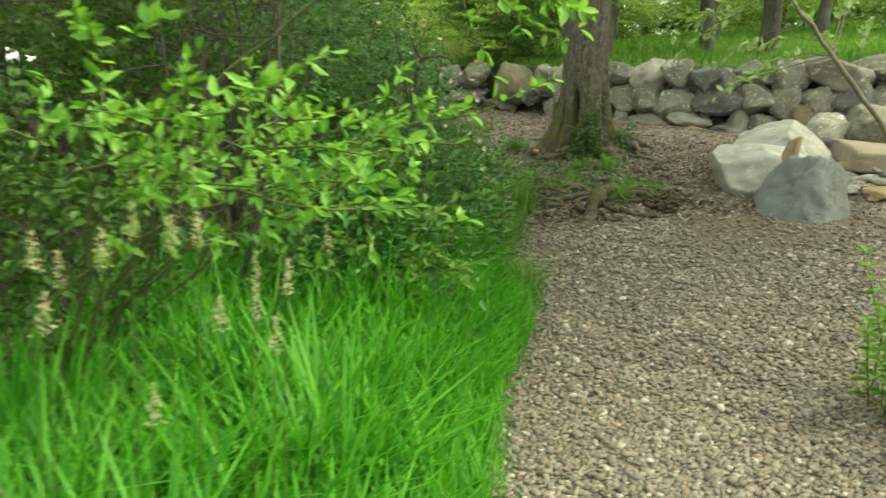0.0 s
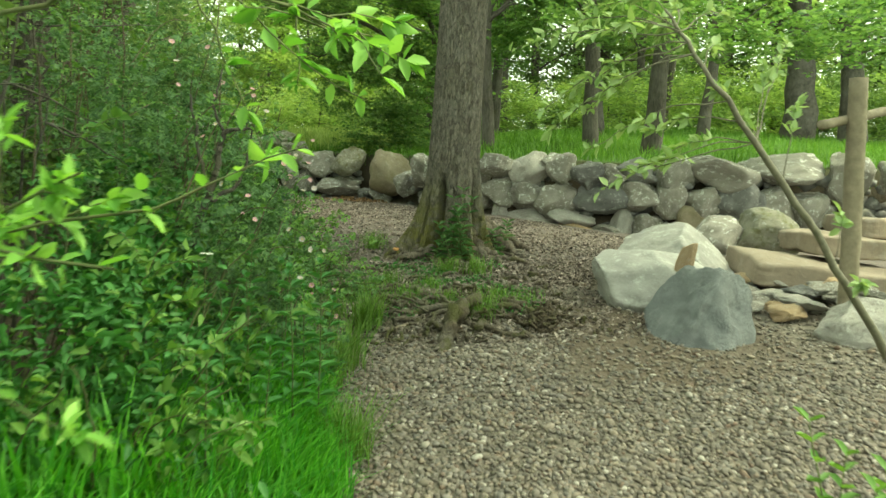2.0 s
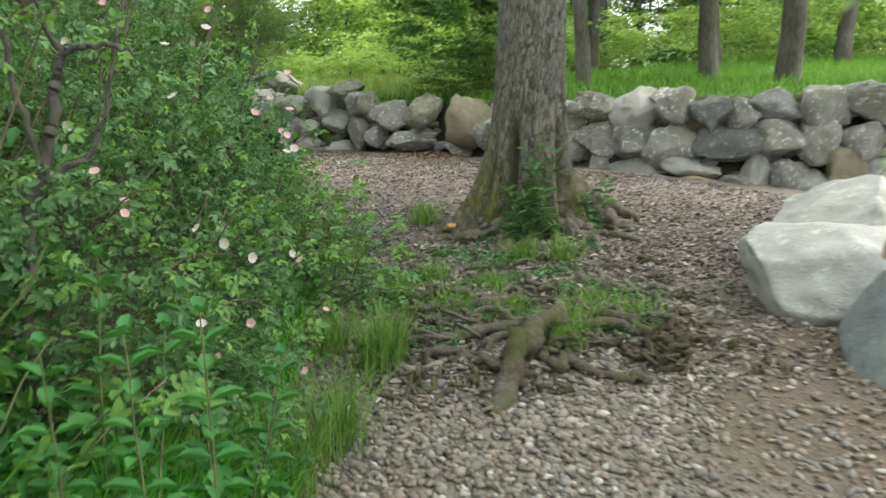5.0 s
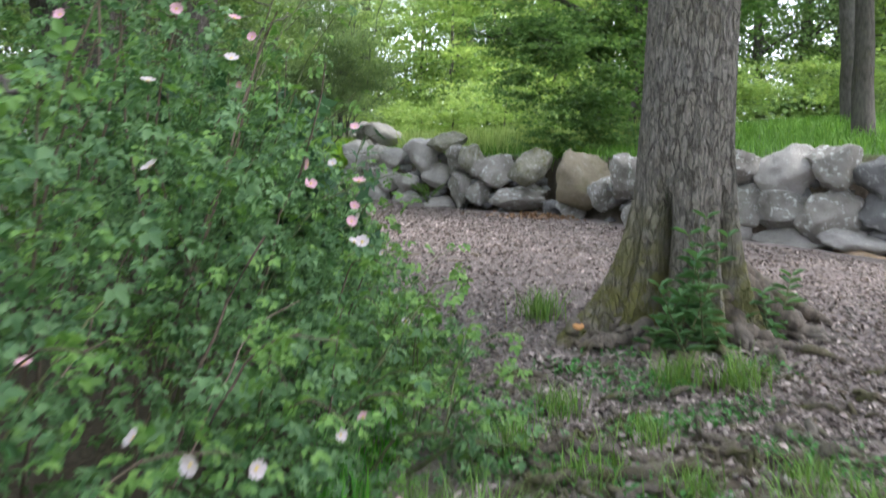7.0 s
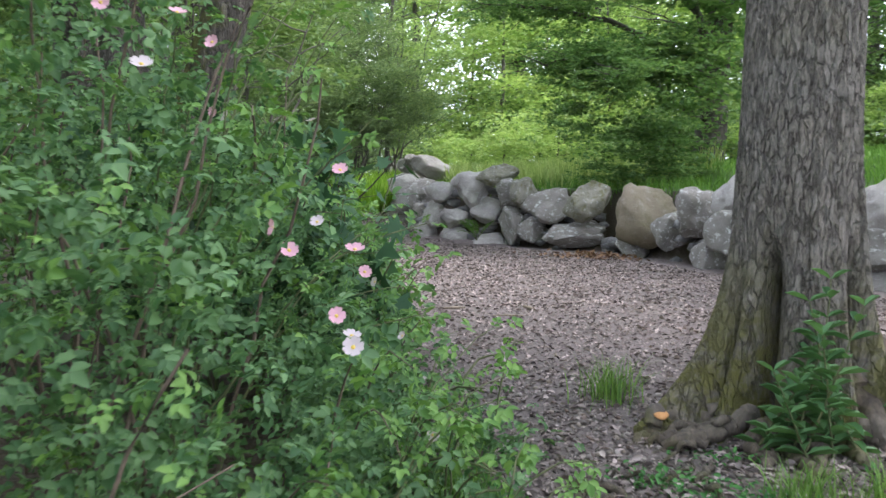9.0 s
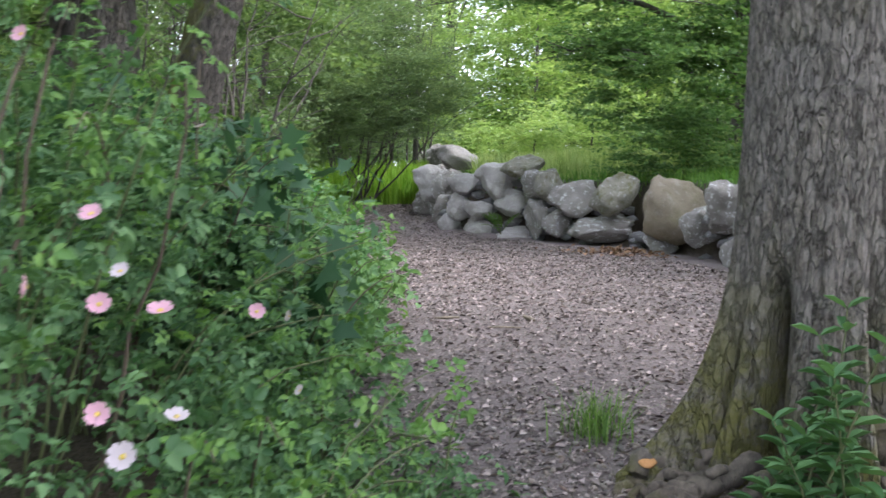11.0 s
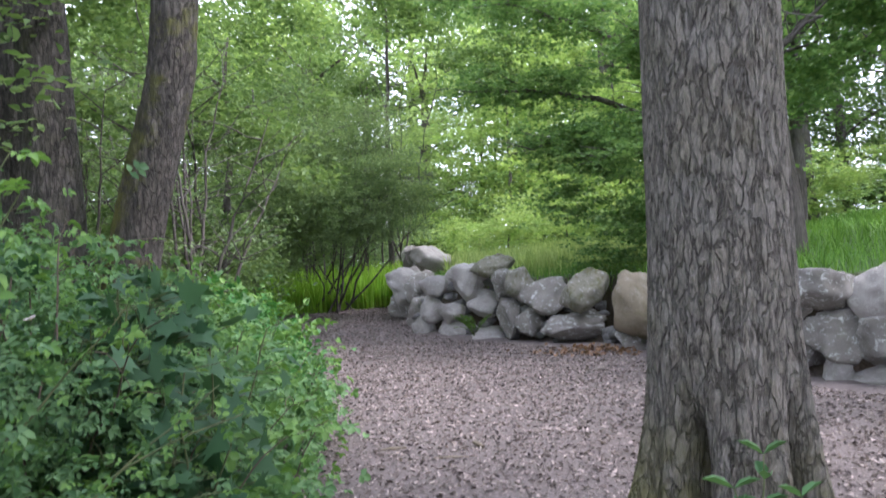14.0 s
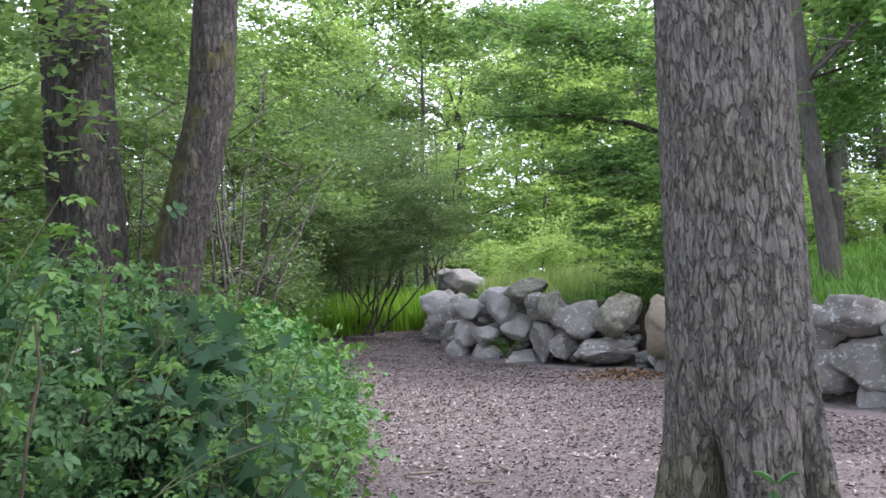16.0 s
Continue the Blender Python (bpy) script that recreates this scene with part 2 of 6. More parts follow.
LITTER = leaf_mat("litter", (0.03, 0.022, 0.02), (0.52, 0.44, 0.40), 0.05, 0.8)
SHOOT = leaf_mat("shoot_leaf", (0.06, 0.15, 0.055), (0.17, 0.33, 0.13), 0.35)
RUST = leaf_mat("rust_leaf", (0.15, 0.085, 0.05), (0.36, 0.22, 0.12), 0.1, 0.75)
PETAL = leaf_mat("petal", (0.58, 0.30, 0.38), (0.74, 0.55, 0.60), 0.25)
WHITE_PETAL = leaf_mat("white_petal", (0.50, 0.43, 0.45), (0.68, 0.63, 0.63), 0.25)
STAMEN = plain_mat("stamen", (0.55, 0.40, 0.06), (0.75, 0.55, 0.12), 60)
PLUME = leaf_mat("plume", (0.46, 0.44, 0.28), (0.70, 0.66, 0.48), 0.3, 0.7)
UMBEL = plain_mat("umbel", (0.65, 0.66, 0.58), (0.8, 0.8, 0.74), 60)
BARK = bark_mat("bark", (0.10, 0.086, 0.068), (0.275, 0.24, 0.193), 0.12, (70, 70, 30), (31, 31, 9.0))
BARK_MOSS = bark_mat("bark_moss", (0.055, 0.047, 0.038), (0.165, 0.144, 0.12), 0.95, (28, 28, 9), (22, 22, 5.5))
BARK_DARK = bark_mat("bark_dark", (0.05, 0.043, 0.036), (0.165, 0.146, 0.122), 0.2, (28, 28, 9), (22, 22, 5.5))
ROOT_MOSS = bark_mat("root_moss", (0.026, 0.019, 0.013), (0.115, 0.088, 0.056), 1.0, (60, 60, 60))
ROOT = bark_mat("root_bark", (0.045, 0.035, 0.026), (0.17, 0.135, 0.10), 0.6)
BARK_WOOD = bark_mat("bark_wood", (0.035, 0.03, 0.026), (0.115, 0.10, 0.085), 0.25)
STEM = plain_mat("stem", (0.07, 0.05, 0.035), (0.17, 0.13, 0.09), 20)
CANE = plain_mat("cane", (0.06, 0.085, 0.03), (0.14, 0.15, 0.06), 20)
CUT = plain_mat("cut_wood", (0.45, 0.20, 0.06), (0.60, 0.34, 0.14), 30)
TIMBER = plain_mat("weathered_timber", (0.14, 0.115, 0.08), (0.25, 0.21, 0.15), 14)
ROD = plain_mat("shrub_bark", (0.085, 0.08, 0.058), (0.18, 0.165, 0.12), 30)
ROCK = {"g": rock_mat("rock_grey", (0.185, 0.175, 0.155), (0.41, 0.39, 0.355), 1.0, 0.12, (0.36, 0.324, 0.288)),
        "p": rock_mat("rock_pale", (0.34, 0.325, 0.30), (0.52, 0.50, 0.46), 0.4, 0.0, (0.42, 0.38, 0.34)),
        "d": rock_mat("rock_dark", (0.12, 0.12, 0.125), (0.26, 0.26, 0.258), 0.4, 0.05, (0.192, 0.18, 0.168)),
        "m": rock_mat("rock_mossy", (0.204, 0.198, 0.168), (0.384, 0.36, 0.3), 0.5, 0.7, (0.24, 0.24, 0.144)),
        "b": rock_mat("rock_brown", (0.24, 0.20, 0.14), (0.36, 0.31, 0.23), 0.15, 0.35, (0.33, 0.26, 0.15)),
        "o": rock_mat("rock_orange", (0.42, 0.28, 0.16), (0.58, 0.43, 0.28), 0.2, 0.0, (0.45, 0.33, 0.22))}
WHITE_ROCK = rock_mat("boulder_white", (0.255, 0.247, 0.232), (0.40, 0.388, 0.366), 0.35, 0.0, (0.6, 0.58, 0.55), 0.02)
BLUE_ROCK = rock_mat("boulder_blue", (0.15, 0.163, 0.175), (0.25, 0.265, 0.272), 0.1, 0.0, (0.22, 0.235, 0.24), 0.06)
TAN_ROCK = rock_mat("slab_tan", (0.24, 0.19, 0.145), (0.34, 0.275, 0.215), 0.1, 0.0, (0.29, 0.23, 0.18), 0.02)
GRAVEL, PEBBLE = stones_mat("gravel"), stones_mat("pebble", True)
GROUND = ground_mat()


# ---- mesh helpers ----
def mesh_np(name, verts, faces, material, smooth=False):
    """A mesh from arrays: verts (n, 3), faces (m, k)."""
    verts, faces = np.asarray(verts, np.float32), np.asarray(faces, np.int32)
    me = bpy.data.meshes.new(name)
    m, k = faces.shape
    me.vertices.add(len(verts))
    me.vertices.foreach_set("co", verts.ravel())
    me.loops.add(m * k)
    me.loops.foreach_set("vertex_index", faces.ravel())
    me.polygons.add(m)
    me.polygons.foreach_set("loop_start", np.arange(0, m * k, k, dtype=np.int32))
    me.polygons.foreach_set("loop_total", np.full(m, k, np.int32))
    if smooth:
        me.polygons.foreach_set("use_smooth", np.ones(m, bool))
    me.update(calc_edges=True)
    me.validate()
    me.materials.append(material)
    return me


def part(name, me, parent=None, label=""):
    ob = new(name, me)
    ob.parent = parent
    return tagged(ob, label)


def thing(name, at, label, category, group=""):
    """An empty at the foot of a thing; its parts hang under it."""
    ob = new(name)
    ob.location = at
    ob.empty_display_size = 0.1
    return tagged(ob, label, category, group)


class Soup:
    """Gathers pieces of one face size into one mesh."""

    def __init__(self):
        self.v, self.f, self.n = [], [], 0

    def put(self, v, f):
        self.v.append(np.asarray(v, np.float32))
        self.f.append(np.asarray(f, np.int32) + self.n)
        self.n += len(v)
        return self

    def mesh(self, name, material, smooth=False):
        return mesh_np(name, np.concatenate(self.v), np.concatenate(self.f), material, smooth)


def unit(a):
    return a / np.maximum(np.linalg.norm(a, axis=-1, keepdims=True), 1e-6)


def tube(points, radii, seg=7):
    """A tapering round stem through points."""
    p = np.asarray(points, float)
    r = np.interp(np.linspace(0, 1, len(p)), np.linspace(0, 1, len(radii)), radii)
    d = unit(np.gradient(p, axis=0))
    ref = np.where(np.abs(d[:, 2:3]) > 0.9, np.array([[1.0, 0, 0]]), np.array([[0, 0, 1.0]]))
    a = unit(np.cross(d, ref))
    b = np.cross(d, a)
    th = np.linspace(0, 2 * np.pi, seg, endpoint=False)
    v = p[:, None] + r[:, None, None] * (np.cos(th)[None, :, None] * a[:, None] + np.sin(th)[None, :, None] * b[:, None])
    i, j = np.meshgrid(np.arange(len(p) - 1), np.arange(seg), indexing="ij")
    j2 = (j + 1) % seg
    f = np.stack([i * seg + j, i * seg + j2, (i + 1) * seg + j2, (i + 1) * seg + j], -1).reshape(-1, 4)
    return v.reshape(-1, 3), f


def bend(a, b, rng, wob=0.1, n=9, sag=0.0):
    """A crooked line from a to b."""
    a, b = np.asarray(a, float), np.asarray(b, float)
    s = np.linspace(0, 1, n)[:, None]
    w = np.cumsum(rng.normal(0, 1, (n, 3)), 0)
    w -= w[0] + (w[-1] - w[0]) * s
    p = a + (b - a) * s + w * wob * np.linalg.norm(b - a) / n
    p[:, 2] += sag * np.sin(np.pi * s[:, 0])
    return p


def leaves(base, way, up, length, width, droop=0.15, fold=0.18):
    """Ovate leaves folded along the midrib: base points, ways, normals, sizes."""
    d, n = unit(way), up
    s = unit(np.cross(d, n))
    n = np.cross(s, d)
    L, W = np.asarray(length)[:, None], np.asarray(width)[:, None]
    m1, m2, tip = base + 0.34 * L * d, base + 0.72 * L * d - 0.3 * droop * L * n, base + L * d - droop * L * n
    lift = fold * W * n
    v = np.stack([base, m1 + 0.5 * W * s + lift, m2 + 0.36 * W * s + lift, tip, m2 - 0.36 * W * s + lift, m1 - 0.5 * W * s + lift], 1)
    k = np.arange(len(base))[:, None] * 6
    return v.reshape(-1, 3), np.concatenate([k + [0, 1, 2, 3], k + [0, 3, 4, 5]])


def tuft(rng, points, size, aspect=0.5, up=0.5, spread=1.0, out=None):
    """Leaves at points, turned every way but mostly face up."""
    n = len(points)
    way = rng.normal(0, 1, (n, 3)) * [1, 1, 0.6 * spread]
    if out is not None:
        way = unit(way) + 0.8 * unit(out)
    nor = rng.normal(0, 1, (n, 3)) * 0.6 + [0, 0, up + 0.5]
    L = size * rng.uniform(0.6, 1.3, n)
    return leaves(points, way, unit(nor), L, L * aspect * rng.uniform(0.8, 1.2, n), rng.uniform(0.05, 0.3))


def compound(rng, points, size, pairs=2, aspect=0.6, up=0.5):
    """Rose leaves: leaflets in pairs along a stalk, with one at its tip."""
    n = len(points)
    d = unit(rng.normal(0, 1, (n, 3)) * [1, 1, 0.55] + [0.15, -0.2, -0.12])
    nor = unit(rng.normal(0, 0.5, (n, 3)) + [0.05, -0.2, up + 0.4])
    s = unit(np.cross(d, nor))
    nor = np.cross(s, d)
    L = (size * rng.uniform(0.65, 1.3, n))[:, None]
    out = Soup()
    for k in range(pairs):
        for sign in (-1, 1):
            base = points + d * L * (0.7 + 0.75 * k) - nor * L * 0.1 * k
            q = L[:, 0] * (0.82 + 0.12 * k) * rng.uniform(0.85, 1.1, n)
            out.put(*leaves(base, d * 0.5 + sign * s, nor, q, q * aspect, 0.15))
    q = L[:, 0] * 1.1
    out.put(*leaves(points + d * L * (0.8 + 0.75 * (pairs - 1)), d - 0.15 * nor, nor, q, q * aspect, 0.2))
    return np.concatenate(out.v), np.concatenate(out.f)


LOBES = np.array([(0, 0.0), (0.10, 0.22), (0.02, 0.48), (0.30, 0.30), (0.46, 0.56), (0.56, 0.22), (1.0, 0.0)])


def palmate(rng, points, size, up=0.7, out=None):
    """Maple leaves with five pointed lobes, a little folded and drooping."""
    n = len(points)
    d = unit(rng.normal(0, 1, (n, 3)) * [1, 1, 0.3] + [0, 0, -0.25])
    if out is not None:
        d = unit(d + 0.9 * out)
    nor = unit(rng.normal(0, 0.42, (n, 3)) + [0, -0.2, up])
    s = unit(np.cross(d, nor))
    nor = np.cross(s, d)
    L = (size * rng.uniform(0.6, 1.25, n))[:, None]
    rim = [(q, w) for q, w in LOBES] + [(q, -w) for q, w in LOBES[-2:0:-1]]
    mid = points + 0.32 * L * d
    v = [mid] + [points + L * (q * d + w * s * 1.05 + (0.12 * abs(w) - 0.18 * q * q) * nor) for q, w in rim]
    m = len(rim)
    k = np.arange(n)[:, None] * (m + 1)
    f = np.concatenate([k + [0, 1 + i, 1 + (i + 1) % m, 1 + (i + 2) % m] for i in range(0, m, 2)])
    return np.stack(v, 1).reshape(-1, 3), f


def cloud(rng, n, centre, radii, shell=0.45):
    """Points in an ellipsoid, thicker towards its skin."""
    u = unit(rng.normal(0, 1, (n, 3)))
    return np.asarray(centre) + u * (rng.random((n, 1)) ** shell) * np.asarray(radii), u


def blades(rng, feet, height, width, lean=0.35):
    """Grass blades that bow over."""
    n = len(feet)
    az = rng.uniform(0, 2 * np.pi, n)
    w = np.stack([np.cos(az), np.sin(az), np.zeros(n)], 1)
    s = np.stack([-np.sin(az), np.cos(az), np.zeros(n)], 1)
    H = (height * rng.uniform(0.55, 1.15, n))[:, None]
    B = (lean * rng.uniform(0.2, 1.5, n))[:, None] * H
    W = (width * rng.uniform(0.6, 1.2, n))[:, None]
    rows = []
    for q, k in ((0, 0.8), (0.35, 1.0), (0.7, 0.75), (1.0, 0.08)):
        c = feet + w * B * q ** 2 + np.array([0, 0, 1.0]) * H * (q - 0.28 * (B / H) * q ** 2)
        rows += [c + s * W * k / 2, c - s * W * k / 2]
    v = np.stack(rows, 1).reshape(-1, 3)
    k = np.arange(n)[:, None] * 8
    return v, np.concatenate([k + [0, 1, 3, 2], k + [2, 3, 5, 4], k + [4, 5, 7, 6]])


def rock_mesh(name, seed, material, sub=3, cuts=9, rough=0.12, bite=0.58, planes=()):
    """A boulder about 1 in radius: a ball cut to flat faces, with worn edges and hollows."""
    rng = np.random.default_rng(seed)
    bm = bmesh.new()
    bmesh.ops.create_icosphere(bm, subdivisions=sub, radius=1.0)
    v = np.array([x.co[:] for x in bm.verts])
    v *= 1.18
    for _ in range(cuts):
        n = unit(rng.normal(0, 1, 3))
        lim = rng.uniform(bite, max(0.93, bite + 0.03))
        over = np.maximum(v @ n - lim, 0)
        v -= over[:, None] * n * 0.92
    for *n, lim in planes:
        n = unit(np.array(n, float))
        v -= np.maximum(v @ n - lim, 0)[:, None] * n * 0.95
    off = Vector(rng.uniform(0, 50, 3))
    for x, c in zip(bm.verts, v):
        p = Vector(c)
        q = p + p.normalized() * (rough * noise.fractal(p * 1.5 + off, 1.0, 2.0, 4) + 0.35 * rough * noise.noise(p * 5 + off) + 0.2 * rough * noise.noise(p * 13 + off))
        x.co = q
    me = bpy.data.meshes.new(name)
    for f in bm.faces:
        f.smooth = True
    bm.to_mesh(me)
    bm.free()
    me.materials.append(material)
    return me


def smooth01(a, b, x):
    t = np.clip((np.asarray(x, float) - a) / (b - a), 0, 1)
    return t * t * (3 - 2 * t)


# ---- the lie of the land ----
WALL_X = [-1.75, -0.4, 1.5, 3.1, 4.2, 6.0, 9.0, 14.0, 40.0]
WALL_Y = [21.2, 20.3, 18.4, 14.2, 13.5, 13.0, 12.6, 12.4, 11.0]
BACK_Y = [21.2, 27.0, 36.0, 60.0]
BACK_X = [-1.75, -2.9, -5.2, -12.0]


def wall_y(x):
    return np.interp(x, WALL_X, WALL_Y)


def edge_x(y):
    """Where the greenery on the one side of the path ends."""
    return np.interp(y, [-2, 1.5, 2.8, 3.8, 4.7, 5.5, 6.9, 7.9, 9.5, 11.7, 12.4, 14.7, 18, 21, 25], [-0.35, -0.2, 0.0, 0.12, 0.4, 0.36, 0.26, 0.28, 0.0, -0.46, -0.65, -1.3, -3.0, -5.0, -4.5])


def behind(x, y):
    """Distance behind the stone wall."""
    x, y = np.asarray(x, float), np.asarray(y, float)
    slope = (wall_y(x + 0.05) - wall_y(x - 0.05)) / 0.1
    d = (y - wall_y(x)) / np.sqrt(1 + slope ** 2)
    return np.minimum(d, np.where(y > 20.8, x - np.interp(y, BACK_Y, BACK_X), 99.0))


def lie(x, y):
    """Height of the ground."""
    x, y = np.asarray(x, float), np.asarray(y, float)
    z = np.interp(y, [-6, 0, 3.8, 5.3, 6.65, 8.5, 9.4, 11.8, 14, 20, 25, 30, 40], [-0.42, -0.38, -0.25, -0.06, 0.12, 0.32, 0.42, 0.56, 0.55, 0.47, 0.85, 1.1, 1.25])
    z = z + 0.082 * np.clip(x - 1.3, -1.0, 2.6) * np.interp(y, [2, 5, 7, 9.5, 10.5], [0.5, 1.2, 1.0, 0.5, 0.0])
    z = z - 0.08 * np.clip(x - 3.3, 0, 2.5) * smooth01(9, 12, y)
    z = z + 0.055 * smooth01(1.15, 0.8, np.hypot((x - 1.4) / 0.85, (y - 7.4) / 0.68))
    d = behind(x, y)
    top = 1.34 + 0.03 * np.clip(x - 3, 0, 8) + 0.075 * np.clip(d, 0, 14) + 0.02 * np.clip(d - 14, 0, 40)
    return z + (top - z) * smooth01(0.28, 0.62, d)


def bumpy(x, y):
    return lie(x, y) + 0.012 * np.sin(5.1 * x + 2 * np.sin(3.3 * y)) * np.sin(4.3 * y) + 0.008 * np.sin(13 * x + 3 * y) * np.sin(11 * y - 2 * x)


def axis_steps(a, b, fine_a, fine_b, fine, grow=1.25):
    out = list(np.arange(fine_a, fine_b + fine / 2, fine))
    s, p = fine, fine_b
    while p < b:
        s *= grow
        p += s
        out.append(p)
    s, p = fine, fine_a
    while p > a:
        s *= grow
        p -= s
        out.insert(0, p)
    return np.array(out)


VERGE = lambda y: np.interp(y, [22.8, 24.0, 25.0, 30.0], [-7.0, -5.0, -2.4, -3.4])
gx, gy = axis_steps(-300, 300, -3.5, 7.0, 0.075), axis_steps(-200, 600, 0.0, 26.0, 0.075)
GX, GY = np.meshgrid(gx, gy)
GZ = bumpy(GX, GY)
nx, ny = len(gx), len(gy)
gi, gj = np.meshgrid(np.arange(nx - 1), np.arange(ny - 1))
quad = np.stack([gj * nx + gi, gj * nx + gi + 1, (gj + 1) * nx + gi + 1, (gj + 1) * nx + gi], -1).reshape(-1, 4)
me = mesh_np("ground", np.stack([GX, GY, GZ], -1).reshape(-1, 3), quad, GROUND, True)
wob = 0.25 * np.sin(3.1 * GX) * np.sin(2.3 * GY) + 0.12 * np.sin(9 * GX + 4 * GY)
under = smooth01(0.15, -0.25, GX - edge_x(GY) + 0.5 * wob)
masks = {"litter": smooth01(7.6, 9.4, GY + wob),
         "dirt": 0.85 * np.clip(smooth01(1.5, 2.0, GX + wob) * smooth01(5.5, 6.0, GY + wob) * smooth01(8.2, 7.2, GY) * smooth01(3.6, 2.8, GX + wob)
                                + 0.7 * smooth01(0.9, 0.4, np.hypot((GX - 1.35) / 1.1, GY - 7.3)), 0, 1),
         "soil": np.clip(under + 0.9 * smooth01(1.0, 0.55, np.hypot((GX - 1.4) / 0.95, (GY - 7.25) / 0.62) + 0.6 * wob) + smooth01(0.2, 0.35, behind(GX, GY)), 0, 1),
         "turf": np.clip(smooth01(0.5, 0.9, behind(GX, GY)) + smooth01(3.6, 5.0, GX) * smooth01(6.0, 4.0, GY) + smooth01(0.1, -0.4, GX - VERGE(GY) + wob) * smooth01(19.2, 20.2, GY)
                         + smooth01(40, 50, np.hypot(GX, GY)), 0, 1)}
for key, value in masks.items():
    me.attributes.new(key, "FLOAT", "POINT").data.foreach_set("value", value.ravel().astype(np.float32))
ground = tagged(new("ground", me), "grey-brown gravel and leaf litter path beside green turf", "ground", kind="structure")


# ---- the dry stone wall ----
ROCK_MESH = {k: [rock_mesh("stone", 10 * i + j, m, 4, 15, 0.16) for j in range(6)] for i, (k, m) in enumerate(ROCK.items())}
# stones as seen along the wall: x, height of the middle, width, height, sort
# all pale below x -0.3: sunlight on the wall's end put into the sort
LEFT = [(-1.5, 0.58, 0.3, 0.42, "p"), (-0.95, 0.54, 0.65, 0.37, "p"), (-0.95, 0.86, 0.46, 0.3, "p"), (-0.37, 1.02, 0.58, 0.45, "p"), (0.04, 0.86, 0.43, 0.6, "g"),
        (-0.35, 0.49, 0.71, 0.29, "p"), (0, 1.33, 0.52, 0.43, "g"), (0.29, 1.34, 0.38, 0.44, "m"), (-0.62, 1.36, 0.59, 0.5, "p"), (0.6, 1.13, 0.7, 0.49, "g"),
        (1.21, 1.19, 0.54, 0.47, "m"), (1.83, 1.09, 0.85, 0.69, "b"), (2.1, 0.9, 0.49, 0.47, "g"), (1.09, 0.74, 0.83, 0.34, "g"), (1.76, 0.62, 0.46, 0.3, "g"),
        (0.39, 0.73, 0.49, 0.38, "g"), (-0.19, 1.6, 0.53, 0.29, "m"), (-0.75, 1.5, 0.45, 0.3, "p"), (-1.3, 0.95, 0.4, 0.35, "p"), (-1.25, 1.3, 0.45, 0.35, "p")]
MIDDLE = [(2.3, 1.16, 0.52, 0.52, "g"), (2.66, 0.92, 0.59, 0.52, "g"), (2.91, 1.2, 0.45, 0.45, "g"), (2.98, 0.81, 0.48, 0.41, "g"), (3.2, 1.3, 0.5, 0.38, "g"),
          (3.25, 0.91, 0.53, 0.4, "g"), (3.26, 0.62, 0.25, 0.25, "p"), (2.45, 0.62, 0.5, 0.4, "g"), (2.85, 0.55, 0.5, 0.3, "p"), (2.6, 1.3, 0.45, 0.4, "p")]
RIGHT = [(3.64, 1.26, 0.58, 0.43, "p"), (4.06, 1.29, 0.51, 0.41, "g"), (4.46, 1.26, 0.43, 0.4, "d"), (4.77, 1.2, 0.31, 0.4, "g"), (5.12, 1.29, 0.61, 0.32, "d"),
         (5.63, 1.3, 0.54, 0.6, "g"), (3.62, 0.88, 0.5, 0.37, "g"), (4.06, 0.85, 0.54, 0.49, "g"), (4.62, 0.86, 0.7, 0.42, "d"), (5.14, 0.95, 0.61, 0.41, "g"),
         (5.57, 0.88, 0.45, 0.5, "g"), (3.71, 0.51, 0.81, 0.35, "p"), (4.28, 0.43, 0.47, 0.18, "o"), (4.26, 0.58, 0.57, 0.22, "p"), (4.7, 0.42, 0.37, 0.26, "g"),
         (4.96, 0.55, 0.29, 0.41, "p"), (5.28, 0.5, 0.5, 0.4, "g"), (5.5, 0.42, 0.43, 0.34, "p")]
FAR = [(6.23, 1.4, 0.92, 0.47, "g"), (7.25, 1.47, 1.19, 0.42, "g"), (8.15, 1.3, 0.63, 0.71, "g"), (6.06, 0.94, 0.54, 0.46, "g"), (6.58, 0.95, 0.53, 0.54, "d"),
       (7.11, 0.9, 0.62, 0.54, "g"), (7.67, 0.89, 0.61, 0.56, "g"), (5.91, 0.57, 0.52, 0.46, "b"), (6.48, 0.47, 0.67, 0.45, "p"), (7.15, 0.47, 0.67, 0.42, "d"),
       (8.33, 0.73, 0.62, 0.47, "g"), (7.75, 0.42, 0.6, 0.4, "g")]
wall = thing("stone_wall", (1.5, 18.4, 0.45), "dry stone retaining wall of grey lichen-covered boulders below the turf", "wall")
tagged(wall, kind="structure")
pick = np.random.default_rng(5)


def wall_stone(x, y, z, w, h, sort, turn):
    me = ROCK_MESH[sort][int(pick.integers(6))]
    ob = new("stone", me)
    deep = 0.42 * max(0.75 * w, 0.3) + 0.06
    inward = Vector((-math.sin(turn), math.cos(turn), 0))
    at = Vector((x, y, z)) + inward * deep * 0.72
    spin = pose(0, 0, 0, pick.uniform(-8, 8), pick.uniform(-9, 9), math.degrees(turn) + pick.uniform(-10, 10))
    flip = pose(0, 0, 0, 0, 0, 180 * int(pick.integers(2)))
    ob.parent = wall
    ob.matrix_parent_inverse = wall.matrix_basis.inverted()
    ob.matrix_basis = Matrix.Translation(at) @ spin @ Matrix.Diagonal((w * 0.615, deep, h * 0.625, 1)) @ flip
    return ob


def wall_turn(x):
    return math.atan2(float(wall_y(x + 0.3) - wall_y(x - 0.3)), 0.6) * 0.55


